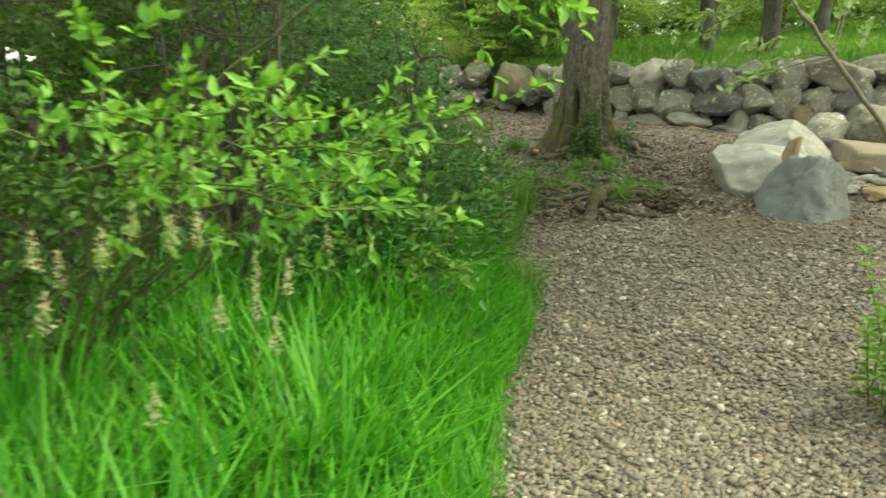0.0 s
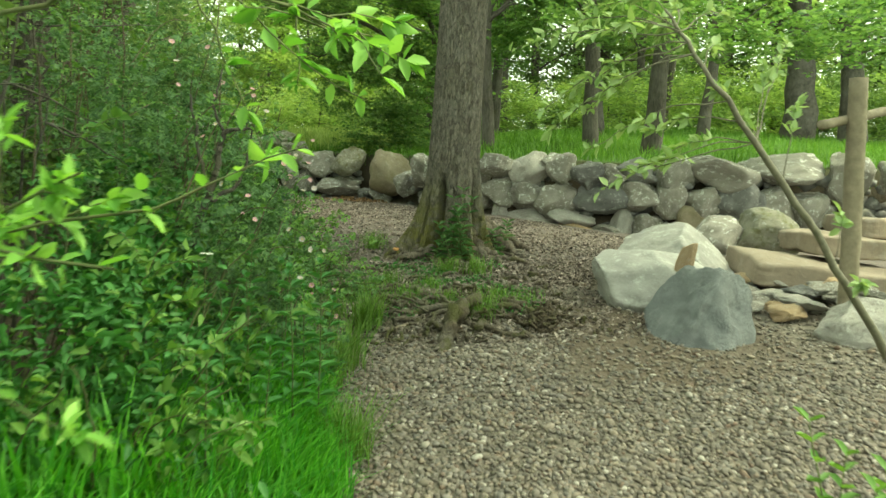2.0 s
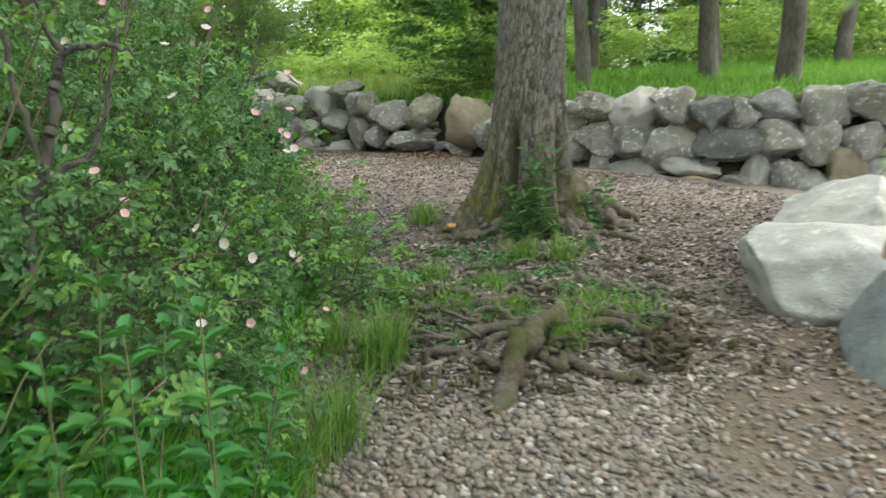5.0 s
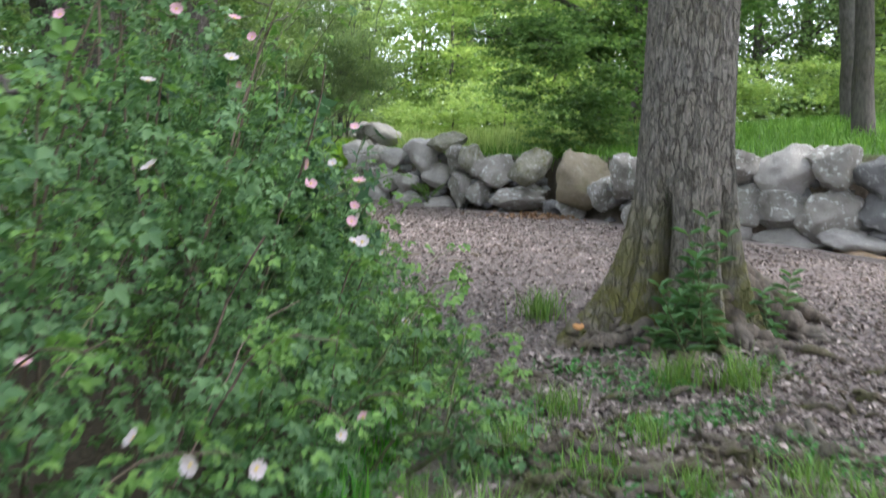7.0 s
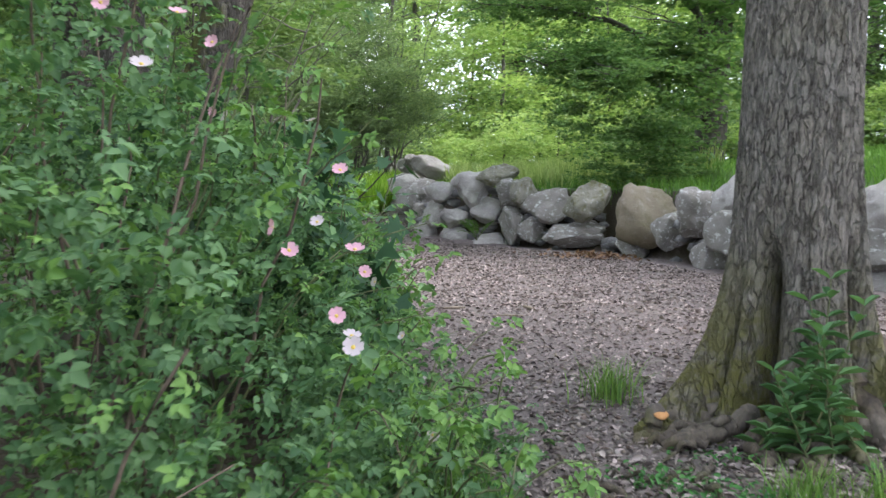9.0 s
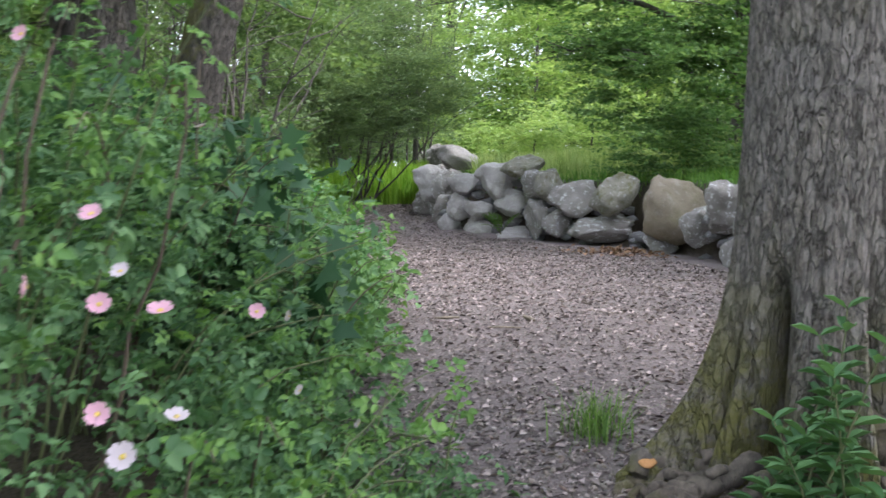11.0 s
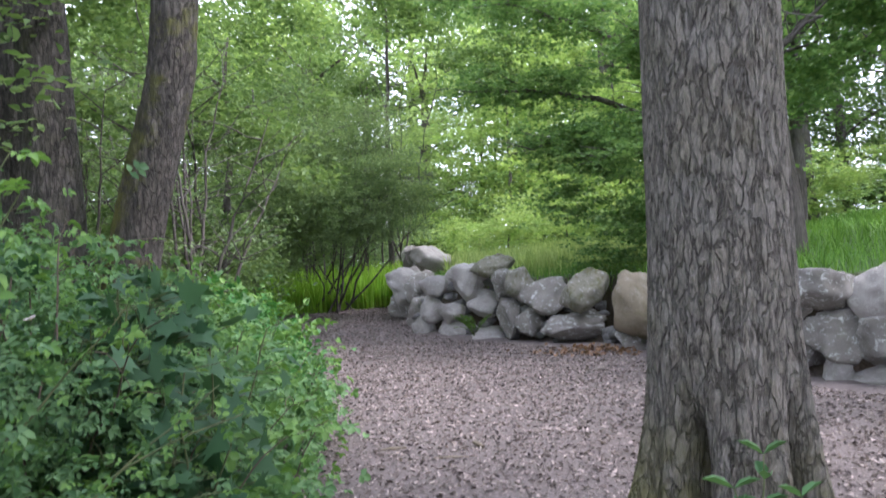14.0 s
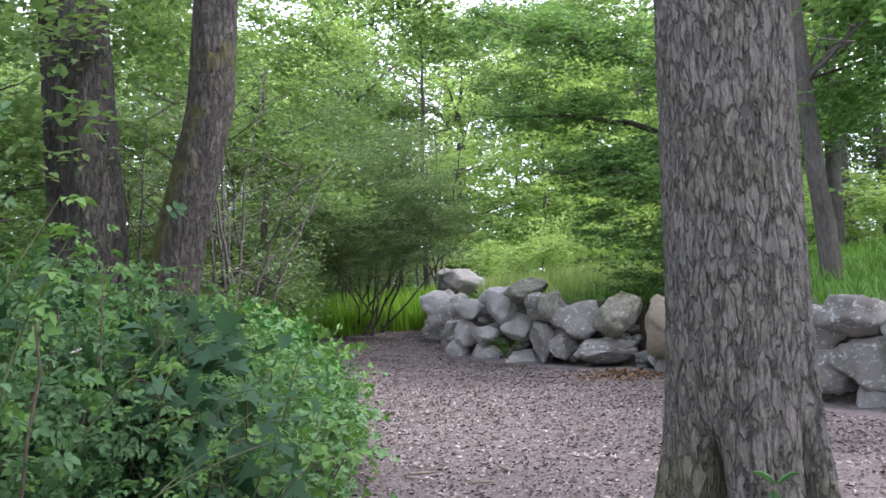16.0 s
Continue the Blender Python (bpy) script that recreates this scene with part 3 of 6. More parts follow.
for row in (LEFT, MIDDLE, RIGHT, FAR):
    for x, z, w, h, sort in row:
        wall_stone(x, float(wall_y(x)), z, w, h, sort, wall_turn(x))


def courses(path, n, top, seed, sorts):
    """Stones in three rough courses along a path in plan, given as a function of 0..1."""
    rng = np.random.default_rng(seed)
    for c in range(3):
        for k in range(n):
            s = (k + 0.5 * (c % 2) + rng.uniform(-0.15, 0.15)) / n
            (x, y), (x2, y2) = path(s), path(s + 0.01)
            z0 = float(lie(x - 0.5, y - 0.7)) - 0.05
            x, y = x + rng.normal(0, 0.12) + 0.16 * c, y + rng.normal(0, 0.1)
            h = (top - z0) / 3 * rng.uniform(0.95, 1.3)
            w = math.hypot(*(np.subtract(path(1), path(0)))) / n * rng.uniform(0.95, 1.25)
            if s > (1.1, 0.94, 0.86)[c]:
                continue
            wall_stone(x, y, z0 + (top - z0) / 3 * (c + 0.5), w, h, sorts[int(rng.integers(len(sorts)))], math.atan2(y2 - y, x2 - x))


courses(lambda s: (8.6 + 7 * s, float(wall_y(8.6 + 7 * s))), 10, 1.6, 1, "ggdgp")
# mostly pale sorts, so the back wall's sunlight sits in stone colour
courses(lambda s: (float(np.interp(36 - 14.4 * s, BACK_Y, BACK_X)), 36 - 14.4 * s), 26, 2.0, 2, "ppgpp")
# small stones wedged in the joints
chock, rng = Soup(), np.random.default_rng(8)
bm = bmesh.new()
bmesh.ops.create_icosphere(bm, subdivisions=1, radius=1.0)
ICO_V, ICO_F = np.array([v.co[:] for v in bm.verts]), np.array([[v.index for v in f.verts] for f in bm.faces])
bm.free()
for _ in range(260):
    x = rng.uniform(-1.5, 9)
    r = rng.uniform(0.05, 0.13)
    z = rng.uniform(0.45, 1.35)
    chock.put((ICO_V * (1 + 0.25 * rng.normal(0, 1, ICO_V.shape))) * [r * 1.4, r, r * 0.8] + [x, float(wall_y(x)) + (0.6 if 0.9 < x < 3.4 else 0.24) + 0.1 * rng.random(), z], ICO_F)
ob = part("wedge_stones", chock.mesh("wedge_stones", ROCK["d"], True), wall)
ob.matrix_parent_inverse = wall.matrix_basis.inverted()
tagged(ob, kind="stuff")


# ---- the great tree by the path ----
TREE = np.array([1.705, 9.48])


def bark_depth(p):
    """Furrows between upright plates of bark."""
    q = Vector((p[0] * 27, p[1] * 27, p[2] * 6.5))
    warp = noise.noise_vector(q * 0.8) * 0.7 + noise.noise_vector(q * 2.6) * 0.3
    ridge = noise.noise(q * 0.85 + warp * 0.6) + 0.25 * noise.noise(q * 2.1)
    split = math.exp(-(ridge / 0.05) ** 2)
    ridge = noise.noise(q * 0.85 + warp * 0.5 + Vector((31, 7, 3))) + 0.2 * noise.noise(q * 2.4)
    split = max(split, math.exp(-(ridge / 0.04) ** 2))
    d, near = noise.voronoi(Vector((p[0] * 33, p[1] * 33, p[2] * 19)) + warp)
    cross = math.exp(-((d[1] - d[0]) / 0.06) ** 2)
    tone = max(0.0, min(1.0, 0.35 + 1.3 * noise.noise(near[0] * 3.7)))
    return tone, -0.005 * split - 0.002 * cross + 0.003 * noise.noise(Vector((p[0] * 80, p[1] * 80, p[2] * 45))) + 0.004 * noise.noise(q * 0.4)


def trunk_radius(th, z):
    """Radius by height above the ground and direction, with buttresses that run out into the roots."""
    r = 0.238 + 0.055 * math.exp(-max(z - 0.15, 0) / 0.55) - 0.006 * min(z, 6)
    for at, size, reach, width in ((197, 0.38, 0.30, 0.20), (218, 0.16, 0.30, 0.10), (258, 0.10, 0.34, 0.16), (283, 0.10, 0.42, 0.22), (318, 0.14, 0.34, 0.22), (321, 0.12, 0.6, 0.085), (272, 0.07, 0.5, 0.10), (296, 0.09, 0.5, 0.09), (352, 0.34, 0.20, 0.26), (40, 0.2, 0.25, 0.4), (120, 0.25, 0.25, 0.4)):
        d = (math.degrees(th) - at + 180) % 360 - 180
        r += size * math.exp(-z / reach) * math.exp(-(radians(d) / width) ** 2)
    # the hollow fold beside the scar
    for at, depth, lo, hi, width in ((310, 0.09, 0.15, 0.70, 0.055), (333, 0.06, 0.0, 0.55, 0.07), (237, 0.17, -0.2, 0.70, 0.15), (284, 0.03, -0.2, 0.5, 0.04), (212, 0.05, -0.2, 0.5, 0.06)):
        d = (math.degrees(th) - at + 180) % 360 - 180
        r -= depth * math.exp(-(radians(d) / width) ** 2) * float(smooth01(lo - 0.2, lo, z) * smooth01(hi + 0.12, hi - 0.15, z))
    return r


tree = thing("oak_tree", (*TREE, 0.42), "tall tree with furrowed grey-brown bark, mossy foot and spreading roots", "tree")
zs = np.concatenate([np.arange(-0.15, 2.7, 0.008), np.arange(2.7, 3.4, 0.02), np.arange(3.4, 9.2, 0.1)])
SEG = 470
tv, crack_shade, tones = np.zeros((len(zs), SEG, 3)), np.zeros((len(zs), SEG)), np.zeros((len(zs), SEG))
for i, z in enumerate(zs):
    for j in range(SEG):
        th = 2 * math.pi * j / SEG
        r = trunk_radius(th, max(z, 0))
        c, s = math.cos(th), math.sin(th)
        p = (c * r, s * r, z)
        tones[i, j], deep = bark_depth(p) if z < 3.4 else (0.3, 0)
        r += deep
        # deeper furrows get a darker colour: inner bark and painted shade
        crack_shade[i, j] = min(max(-deep / 0.010 - 0.2, 0), 1) * 0.6
        tv[i, j] = (c * r + 0.01 * z, s * r, z)
ii, jj = np.meshgrid(np.arange(len(zs) - 1), np.arange(SEG), indexing="ij")
jn = (jj + 1) % SEG
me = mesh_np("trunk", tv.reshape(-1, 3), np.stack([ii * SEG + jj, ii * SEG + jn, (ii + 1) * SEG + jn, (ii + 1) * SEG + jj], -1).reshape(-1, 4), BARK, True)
me.attributes.new("crack_shade", "FLOAT", "POINT").data.foreach_set("value", crack_shade.ravel().astype(np.float32))
me.attributes.new("tone", "FLOAT", "POINT").data.foreach_set("value", tones.ravel().astype(np.float32))
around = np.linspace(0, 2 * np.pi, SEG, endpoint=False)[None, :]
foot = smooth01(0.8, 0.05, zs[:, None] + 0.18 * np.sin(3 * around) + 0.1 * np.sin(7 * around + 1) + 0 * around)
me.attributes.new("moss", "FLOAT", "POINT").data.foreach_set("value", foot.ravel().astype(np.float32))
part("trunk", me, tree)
rng = np.random.default_rng(21)


def root(points, radii, parent, material, name="root", seg=12, knots=0.42, swell=0.15, wobble=0.015):
    """A gnarled root through a few points, half sunk in the ground."""
    p = np.asarray(points, float)
    s = np.linspace(0, len(p) - 1, 16 * len(p))
    q = np.stack([np.interp(s, range(len(p)), p[:, k]) for k in range(3)], 1)
    for _ in range(6):
        q[1:-1] = (q[:-2] + 2 * q[1:-1] + q[2:]) / 4
    q[1:-1] += np.stack([np.interp(np.arange(len(q) - 2), np.arange(0, len(q) + 4, 4), rng.normal(0, wobble, len(np.arange(0, len(q) + 4, 4)))) for _ in range(3)], 1)
    r = np.interp(np.linspace(0, 1, len(q)), np.linspace(0, 1, len(radii)), radii) * np.interp(np.arange(len(q)), np.arange(0, len(q) + 5, 5), rng.uniform(1 - swell, 1 + swell, len(np.arange(0, len(q) + 5, 5))))
    v, f = tube(q, r, seg)
    for k in range(len(v)):
        n = noise.noise(Vector(v[k]) * 16) + 0.6 * noise.noise(Vector(v[k]) * 40) + 0.35 * noise.noise(Vector(v[k]) * 95)
        v[k] += n * knots * float(np.mean(radii)) * unit(v[k] - q[min(k // seg, len(q) - 1)])
    ob = part(name, mesh_np(name, v, f, material, True), parent)
    if parent:
        ob.matrix_parent_inverse = parent.matrix_basis.inverted()
    return ob


def on(x, y, up=0.0):
    return (x, y, float(lie(x, y)) + up)


root([(1.86, 9.3, 0.66), on(1.98, 9.18, 0.08), on(2.1, 9.1, 0.04), on(2.2, 9.0, -0.04)], [0.06, 0.045, 0.03, 0.012], tree, ROOT, "root", 16, 0.15, 0.1)
root([(1.48, 9.40, 0.62), on(1.3, 9.37, 0.07), on(1.14, 9.30, 0.045), on(1.03, 9.14, -0.06)], [0.075, 0.052, 0.04, 0.012], tree, ROOT, "root", 16, 0.13, 0.1)
root([(1.52, 9.3, 0.48), on(1.38, 9.2, 0.03), on(1.22, 9.12, 0.03), on(1.08, 9.1, -0.03)], [0.05, 0.035, 0.026, 0.012], tree, ROOT, "root", 16, 0.13, 0.1)
root([(1.88, 9.42, 0.80), on(2.05, 9.36, 0.17), on(2.25, 9.3, 0.09), on(2.5, 9.26, -0.04)], [0.10, 0.08, 0.055, 0.02], tree, ROOT, "root", 16, 0.15, 0.1)
root([(1.9, 9.56, 0.82), on(2.14, 9.56, 0.2), on(2.34, 9.56, 0.12), on(2.58, 9.5, -0.04)], [0.09, 0.07, 0.05, 0.015], tree, ROOT, "root", 16, 0.15, 0.1)
for k in range(16):
    a = math.radians(195 + 160 * k / 15 + rng.uniform(-6, 6))
    r0, L, w = 0.40 + 0.1 * rng.random(), rng.uniform(0.2, 0.5), rng.uniform(0.012, 0.032)
    b = a + rng.normal(0, 0.5)
    x, y = TREE[0] + r0 * math.cos(a), TREE[1] + r0 * math.sin(a)
    root([on(x - 0.12 * math.cos(a), y - 0.12 * math.sin(a), 0.08), on(x, y, 0.03), on(x + 0.5 * L * math.cos(b), y + 0.5 * L * math.sin(b), 0.025), on(x + L * math.cos(b), y + L * math.sin(b), -0.03)], [w * 1.4, w, 0.8 * w, 0.3 * w], tree, ROOT, "root", 10, 0.3, 0.2)
cut = rock_mesh("cut_end", 3, CUT, 2, 5, 0.1)
ob = part("cut_end", cut, tree, "orange freshly cut root end")
ob.matrix_parent_inverse = tree.matrix_basis.inverted()
ob.matrix_basis = Matrix.Translation(on(1.17, 9.26, 0.08)) @ pose(0, 0, 0, 35, 0, 20) @ Matrix.Diagonal((0.03, 0.022, 0.01, 1))

# roots laid bare in the bank below the tree
bank = thing("bare_roots", on(1.35, 7.0), "mossy brown tree roots laid bare in the gravel bank", "roots")
ROOTS = [([(1.60, 7.4, 0.06), (1.47, 7.05, 0.2), (1.31, 6.82, 0.18), (1.14, 6.56, -0.04)], [0.05, 0.085, 0.10, 0.085]),
         ([(0.7, 7.05, 0.0), (1.0, 7.15, 0.06), (1.4, 7.2, 0.1), (1.7, 7.1, 0.1), (2.0, 7.05, 0.0)], [0.03, 0.045, 0.05, 0.045, 0.03]),
         ([(0.6, 7.5, 0.0), (0.95, 7.55, 0.07), (1.3, 7.62, 0.08), (1.65, 7.55, 0.03)], [0.03, 0.05, 0.05, 0.03]),
         ([(1.38, 7.0, 0.05), (1.5, 6.82, 0.06), (1.7, 6.72, 0.05), (1.9, 6.68, -0.01)], [0.04, 0.04, 0.038, 0.03]),
         ([(1.55, 7.4, 0.08), (1.8, 7.2, 0.1), (2.0, 6.95, 0.07), (2.05, 6.8, -0.02)], [0.04, 0.05, 0.045, 0.03]),
         ([(1.9, 7.9, 0.0), (2.1, 7.7, 0.05), (2.25, 7.45, 0.02)], [0.025, 0.03, 0.02]),
         ([(1.1, 8.2, 0.01), (1.45, 8.05, 0.05), (1.8, 8.1, 0.04), (2.1, 8.3, 0.0)], [0.02, 0.03, 0.03, 0.02]),
         ([(1.45, 7.05, 0.12), (1.42, 6.86, 0.05), (1.5, 6.7, 0.0)], [0.025, 0.03, 0.02]),
         ([(1.6, 8.6, 0.0), (1.85, 8.35, 0.04), (2.2, 8.2, 0.03), (2.4, 7.95, 0.0)], [0.02, 0.028, 0.025, 0.015])]
for pts, rad in ROOTS:
    root([on(p[0], p[1], 0.72 * p[2] - 0.018) for p in pts], [0.52 * q for q in rad], bank, ROOT_MOSS, "root", 18, 0.42, 0.2)
for k in range(70):
    # a tangle that runs across the edge of the bank
    x, y = rng.uniform(0.75, 2.05), 6.78 + 1.15 * rng.random() ** 1.6
    a, L = rng.normal(0.0, 0.55), rng.uniform(0.2, 0.6)
    c, d = L * math.cos(a) / 2, L * math.sin(a) / 2
    lift = rng.uniform(0.0, 0.075)
    root([on(x - c, y - d, -0.02), on(x - 0.4 * c, y - 0.4 * d + rng.normal(0, 0.05), lift), on(x + 0.4 * c, y + 0.4 * d + rng.normal(0, 0.05), lift), on(x + c, y + d, -0.025)],
         [0.006, 0.008 + 0.014 * rng.random() ** 2, 0.008 + 0.012 * rng.random() ** 2, 0.004], bank, ROOT_MOSS, "root", 9, 0.4, 0.25, 0.025)
for k in range(85):
    x, y = rng.uniform(0.75, 2.35), rng.uniform(6.72, 8.8)
    a = rng.uniform(0, 6.28)
    L = rng.uniform(0.15, 0.4)
    root([on(x, y, -0.005), on(x + L * math.cos(a) / 2, y + L * math.sin(a) / 2, 0.025), on(x + L * math.cos(a), y + L * math.sin(a), -0.01)], [0.003, 0.006 + 0.014 * rng.random(), 0.003], bank, ROOT_MOSS, "root", 7)


# ---- boulders, steps and fence on the other side ----
def boulder(name, at, size, turn, seed, material, label, cuts=8, rough=0.1, bite=0.8, planes=()):
    ob = new(name, rock_mesh(name, seed, material, 5, cuts, rough, bite, planes))
    ob.matrix_world = pose(*at, *turn) @ Matrix.Diagonal((*size, 1))
    return tagged(ob, label, "boulder", "boulders beside the path")


boulder("boulder", (2.95, 7.45, 0.47), (0.43, 0.40, 0.27), (3, 6, -18), 101, WHITE_ROCK, "pale grey-white rounded boulder resting on gravel beside the path", 6, 0.07, 0.86, ((-0.5, -0.5, 0.75, 0.88), (0.5, -0.3, 0.9, 0.86)))
boulder("boulder", (3.36, 8.0, 0.56), (0.46, 0.36, 0.36), (0, 10, -22), 107, WHITE_ROCK, "off-white boulder leaning behind a rounder one", 5, 0.08, 0.82, ((-0.62, -0.25, 0.75, 0.62), (0.62, -0.3, 0.75, 0.66), (0, -1, 0.3, 0.8)))
boulder("boulder", (2.98, 6.55, 0.38), (0.37, 0.30, 0.38), (0, 0, -4), 121, BLUE_ROCK, "blue-grey angular boulder with a split face on gravel", 5, 0.13, 0.84,
        ((-0.78, -0.25, 0.64, 0.46), (-0.1, -0.85, 0.5, 0.60), (0.2, 0.0, 1.0, 0.80), (0.9, -0.35, 0.12, 0.74), (0.55, -0.75, 0.4, 0.62), (-0.6, -0.8, 0.05, 0.84)))
boulder("stone", (3.05, 7.06, 0.69), (0.07, 0.06, 0.15), (14, 10, -12), 131, ROCK["o"], "small orange-tan wedge stone stuck between two boulders", 4, 0.05, 0.75, ((-0.8, -0.4, 0.4, 0.5), (0.8, -0.5, 0.3, 0.5), (0, -1, 0.1, 0.6)))
boulder("stone", (3.98, 6.28, 0.36), (0.33, 0.25, 0.18), (0, 3, 8), 141, ROCK["p"], "squat pale stone in front of a wooden fence post", 9, 0.08)
boulder("boulder", (4.56, 9.6, 0.62), (0.32, 0.28, 0.25), (0, -8, 15), 151, ROCK["g"], "rounded pale stone at the foot of the stone wall", 7, 0.08, 0.82)
boulder("boulder", (5.0, 9.5, 0.70), (0.32, 0.3, 0.27), (6, 0, -20), 157, ROCK["m"], "mossy grey-brown stone beside the slab steps", 8, 0.10, 0.75)


def slab(name, at, size, turn, seed, label):
    """A thick stone step with chipped edges."""
    rng2 = np.random.default_rng(seed)
    bm2 = bmesh.new()
    bmesh.ops.create_cube(bm2, size=1)
    bmesh.ops.subdivide_edges(bm2, edges=bm2.edges, cuts=11, use_grid_fill=True)
    off = Vector(rng2.uniform(0, 30, 3))
    for v in bm2.verts:
        c = v.co
        k = sum(abs(abs(a) - 0.5) < 1e-4 for a in c)
        w = Vector((c.x * size[0], c.y * size[1], c.z * size[2]))
        if k >= 2:
            w *= 1 - 0.03 * (k - 1) * rng2.uniform(0.3, 1.4)
        w += noise.noise_vector(w * 3 + off) * 0.035 + noise.noise_vector(w * 11 + off) * 0.008
        v.co = w
    for f in bm2.faces:
        f.smooth = True
    me2 = bpy.data.meshes.new(name)
    bm2.to_mesh(me2)
    bm2.free()
    me2.materials.append(TAN_ROCK)
    ob2 = new(name, me2)
    ob2.matrix_world = pose(*at, *turn)
    return tagged(ob2, label, "stone slab", "stone steps")


slab("stone_step", (4.52, 7.75, 0.56), (1.25, 1.2, 0.19), (1, 5, -14), 1, "thick brown sandstone step slab laid on small flat stones")
slab("stone_step", (5.2, 8.2, 0.76), (1.1, 0.9, 0.17), (0, 2, -10), 2, "brown sandstone slab resting on a lower step")
slab("stone_step", (5.8, 8.45, 0.92), (1.1, 0.9, 0.17), (0, 1, -8), 3, "brown sandstone slab resting on a lower step")
rng = np.random.default_rng(77)
for k in range(40):
    x, y = 3.5 + 0.85 * rng.random(), 6.65 + 1.2 * rng.random()
    sort = "gpodg"[int(rng.integers(5))]
    ob = new("flat_stone", ROCK_MESH[sort][int(rng.integers(5))])
    w = rng.uniform(0.07, 0.19)
    ob.matrix_world = pose(x, y, float(lie(x, y)) + 0.03 + 0.14 * (x - 3.5) + 0.04 * rng.random(), rng.uniform(-14, 14), rng.uniform(-14, 14), rng.uniform(0, 180)) @ Matrix.Diagonal((w, w * 0.75, w * 0.32, 1))
    tagged(ob, "small flat stone in a heap under a slab step", "stone", "flat stones under the steps")


def beam(name, a, b, w, seed, label):
    """A rough weathered timber or pole from a to b."""
    a, b = Vector(a), Vector(b)
    rng2 = np.random.default_rng(seed)
    v, f = tube(bend(a, b, rng2, 0.015, 22), [w, w * 1.02, w * 0.95], 10)
    for k in range(len(v)):
        v[k] += np.array(noise.noise_vector(Vector(v[k]) * 9)) * 0.006
    n = len(v)
    v = np.concatenate([v, [np.array(a)], [np.array(b)]])
    caps = np.array([[n, (i + 1) % 10, i, n] for i in range(10)] + [[n + 1, n - 10 + i, n - 10 + (i + 1) % 10, n + 1] for i in range(10)])
    me2 = bpy.data.meshes.new(name)
    me2.from_pydata(v.tolist(), [], f.tolist() + [c[:3].tolist() for c in caps])
    for p in me2.polygons:
        p.use_smooth = True
    me2.materials.append(TIMBER)
    return me2


fence = thing("fence", on(4.1, 6.68), "weathered grey-brown wooden fence post with a rough rail", "fence")
for nm, a, b, w in (("post", on(4.12, 6.68, -0.2), (4.05, 6.72, 2.05), 0.068), ("rail", (3.72, 6.60, 1.70), (5.6, 7.6, 2.10), 0.033), ("post", on(5.5, 7.5, -0.2), (5.45, 7.52, 2.1), 0.065)):
    ob = part(nm, beam(nm, a, b, w, 4, ""), fence)
    ob.matrix_parent_inverse = fence.matrix_basis.inverted()


# ---- greenery ----
def herb(name, at, label, category, stuff=False):
    ob = thing(name, at, label, category)
    return tagged(ob, kind="stuff") if stuff else ob


def hang(name, me, parent, label=""):
    """A part given in world places."""
    ob = part(name, me, parent, label)
    ob.matrix_parent_inverse = parent.matrix_basis.inverted()
    if name.endswith(("work", "wood", "foliage", "plume", "florets")):
        tagged(ob, kind="stuff")
    return ob


def feet(xy):
    return np.column_stack([xy, lie(xy[:, 0], xy[:, 1]) - 0.01])


rng = np.random.default_rng(31)


def strip(n, y0, y1, x_in, x_out, rng):
    """Random feet between two offsets from the edge of the path."""
    y = rng.uniform(y0, y1, n)
    return np.column_stack([edge_x(y) + x_out + (x_in - x_out) * rng.random(n) ** 0.7, y])


# tall grass beside the start of the path
g = Soup()
xy = strip(12000, 0.2, 5.2, 0.02, -2.6, rng)
g.put(*blades(rng, feet(xy), np.interp(xy[:, 1], [1, 2.5, 5], [0.8, 0.72, 0.62]) * np.clip(0.35 + 1.1 * (edge_x(xy[:, 1]) - xy[:, 0]), 0.35, 1.0) * (0.85 + 0.3 * np.sin(5 * xy[:, 0] + 3 * np.sin(4 * xy[:, 1]))), 0.021, 0.6))
xy = strip(1500, 0.4, 4.6, -0.5, -2.4, rng)
g.put(*blades(rng, feet(xy), 0.66, 0.032, 0.7))
xy = strip(3600, 3.7, 6.0, 0.04, -0.6, rng)
g.put(*blades(rng, feet(xy), 0.55 * np.clip(0.5 + 1.5 * (edge_x(xy[:, 1]) - xy[:, 0]), 0.4, 1.0), 0.013, 0.7))
xy = strip(1500, 1.0, 8.0, 0.1, -0.15, rng)
g.put(*blades(rng, feet(xy), 0.3, 0.008, 0.5))
tagged(new("tall_grass", g.mesh("tall_grass", GRASS)), "lush bright green tall grass beside the gravel path", "grass", kind="stuff")

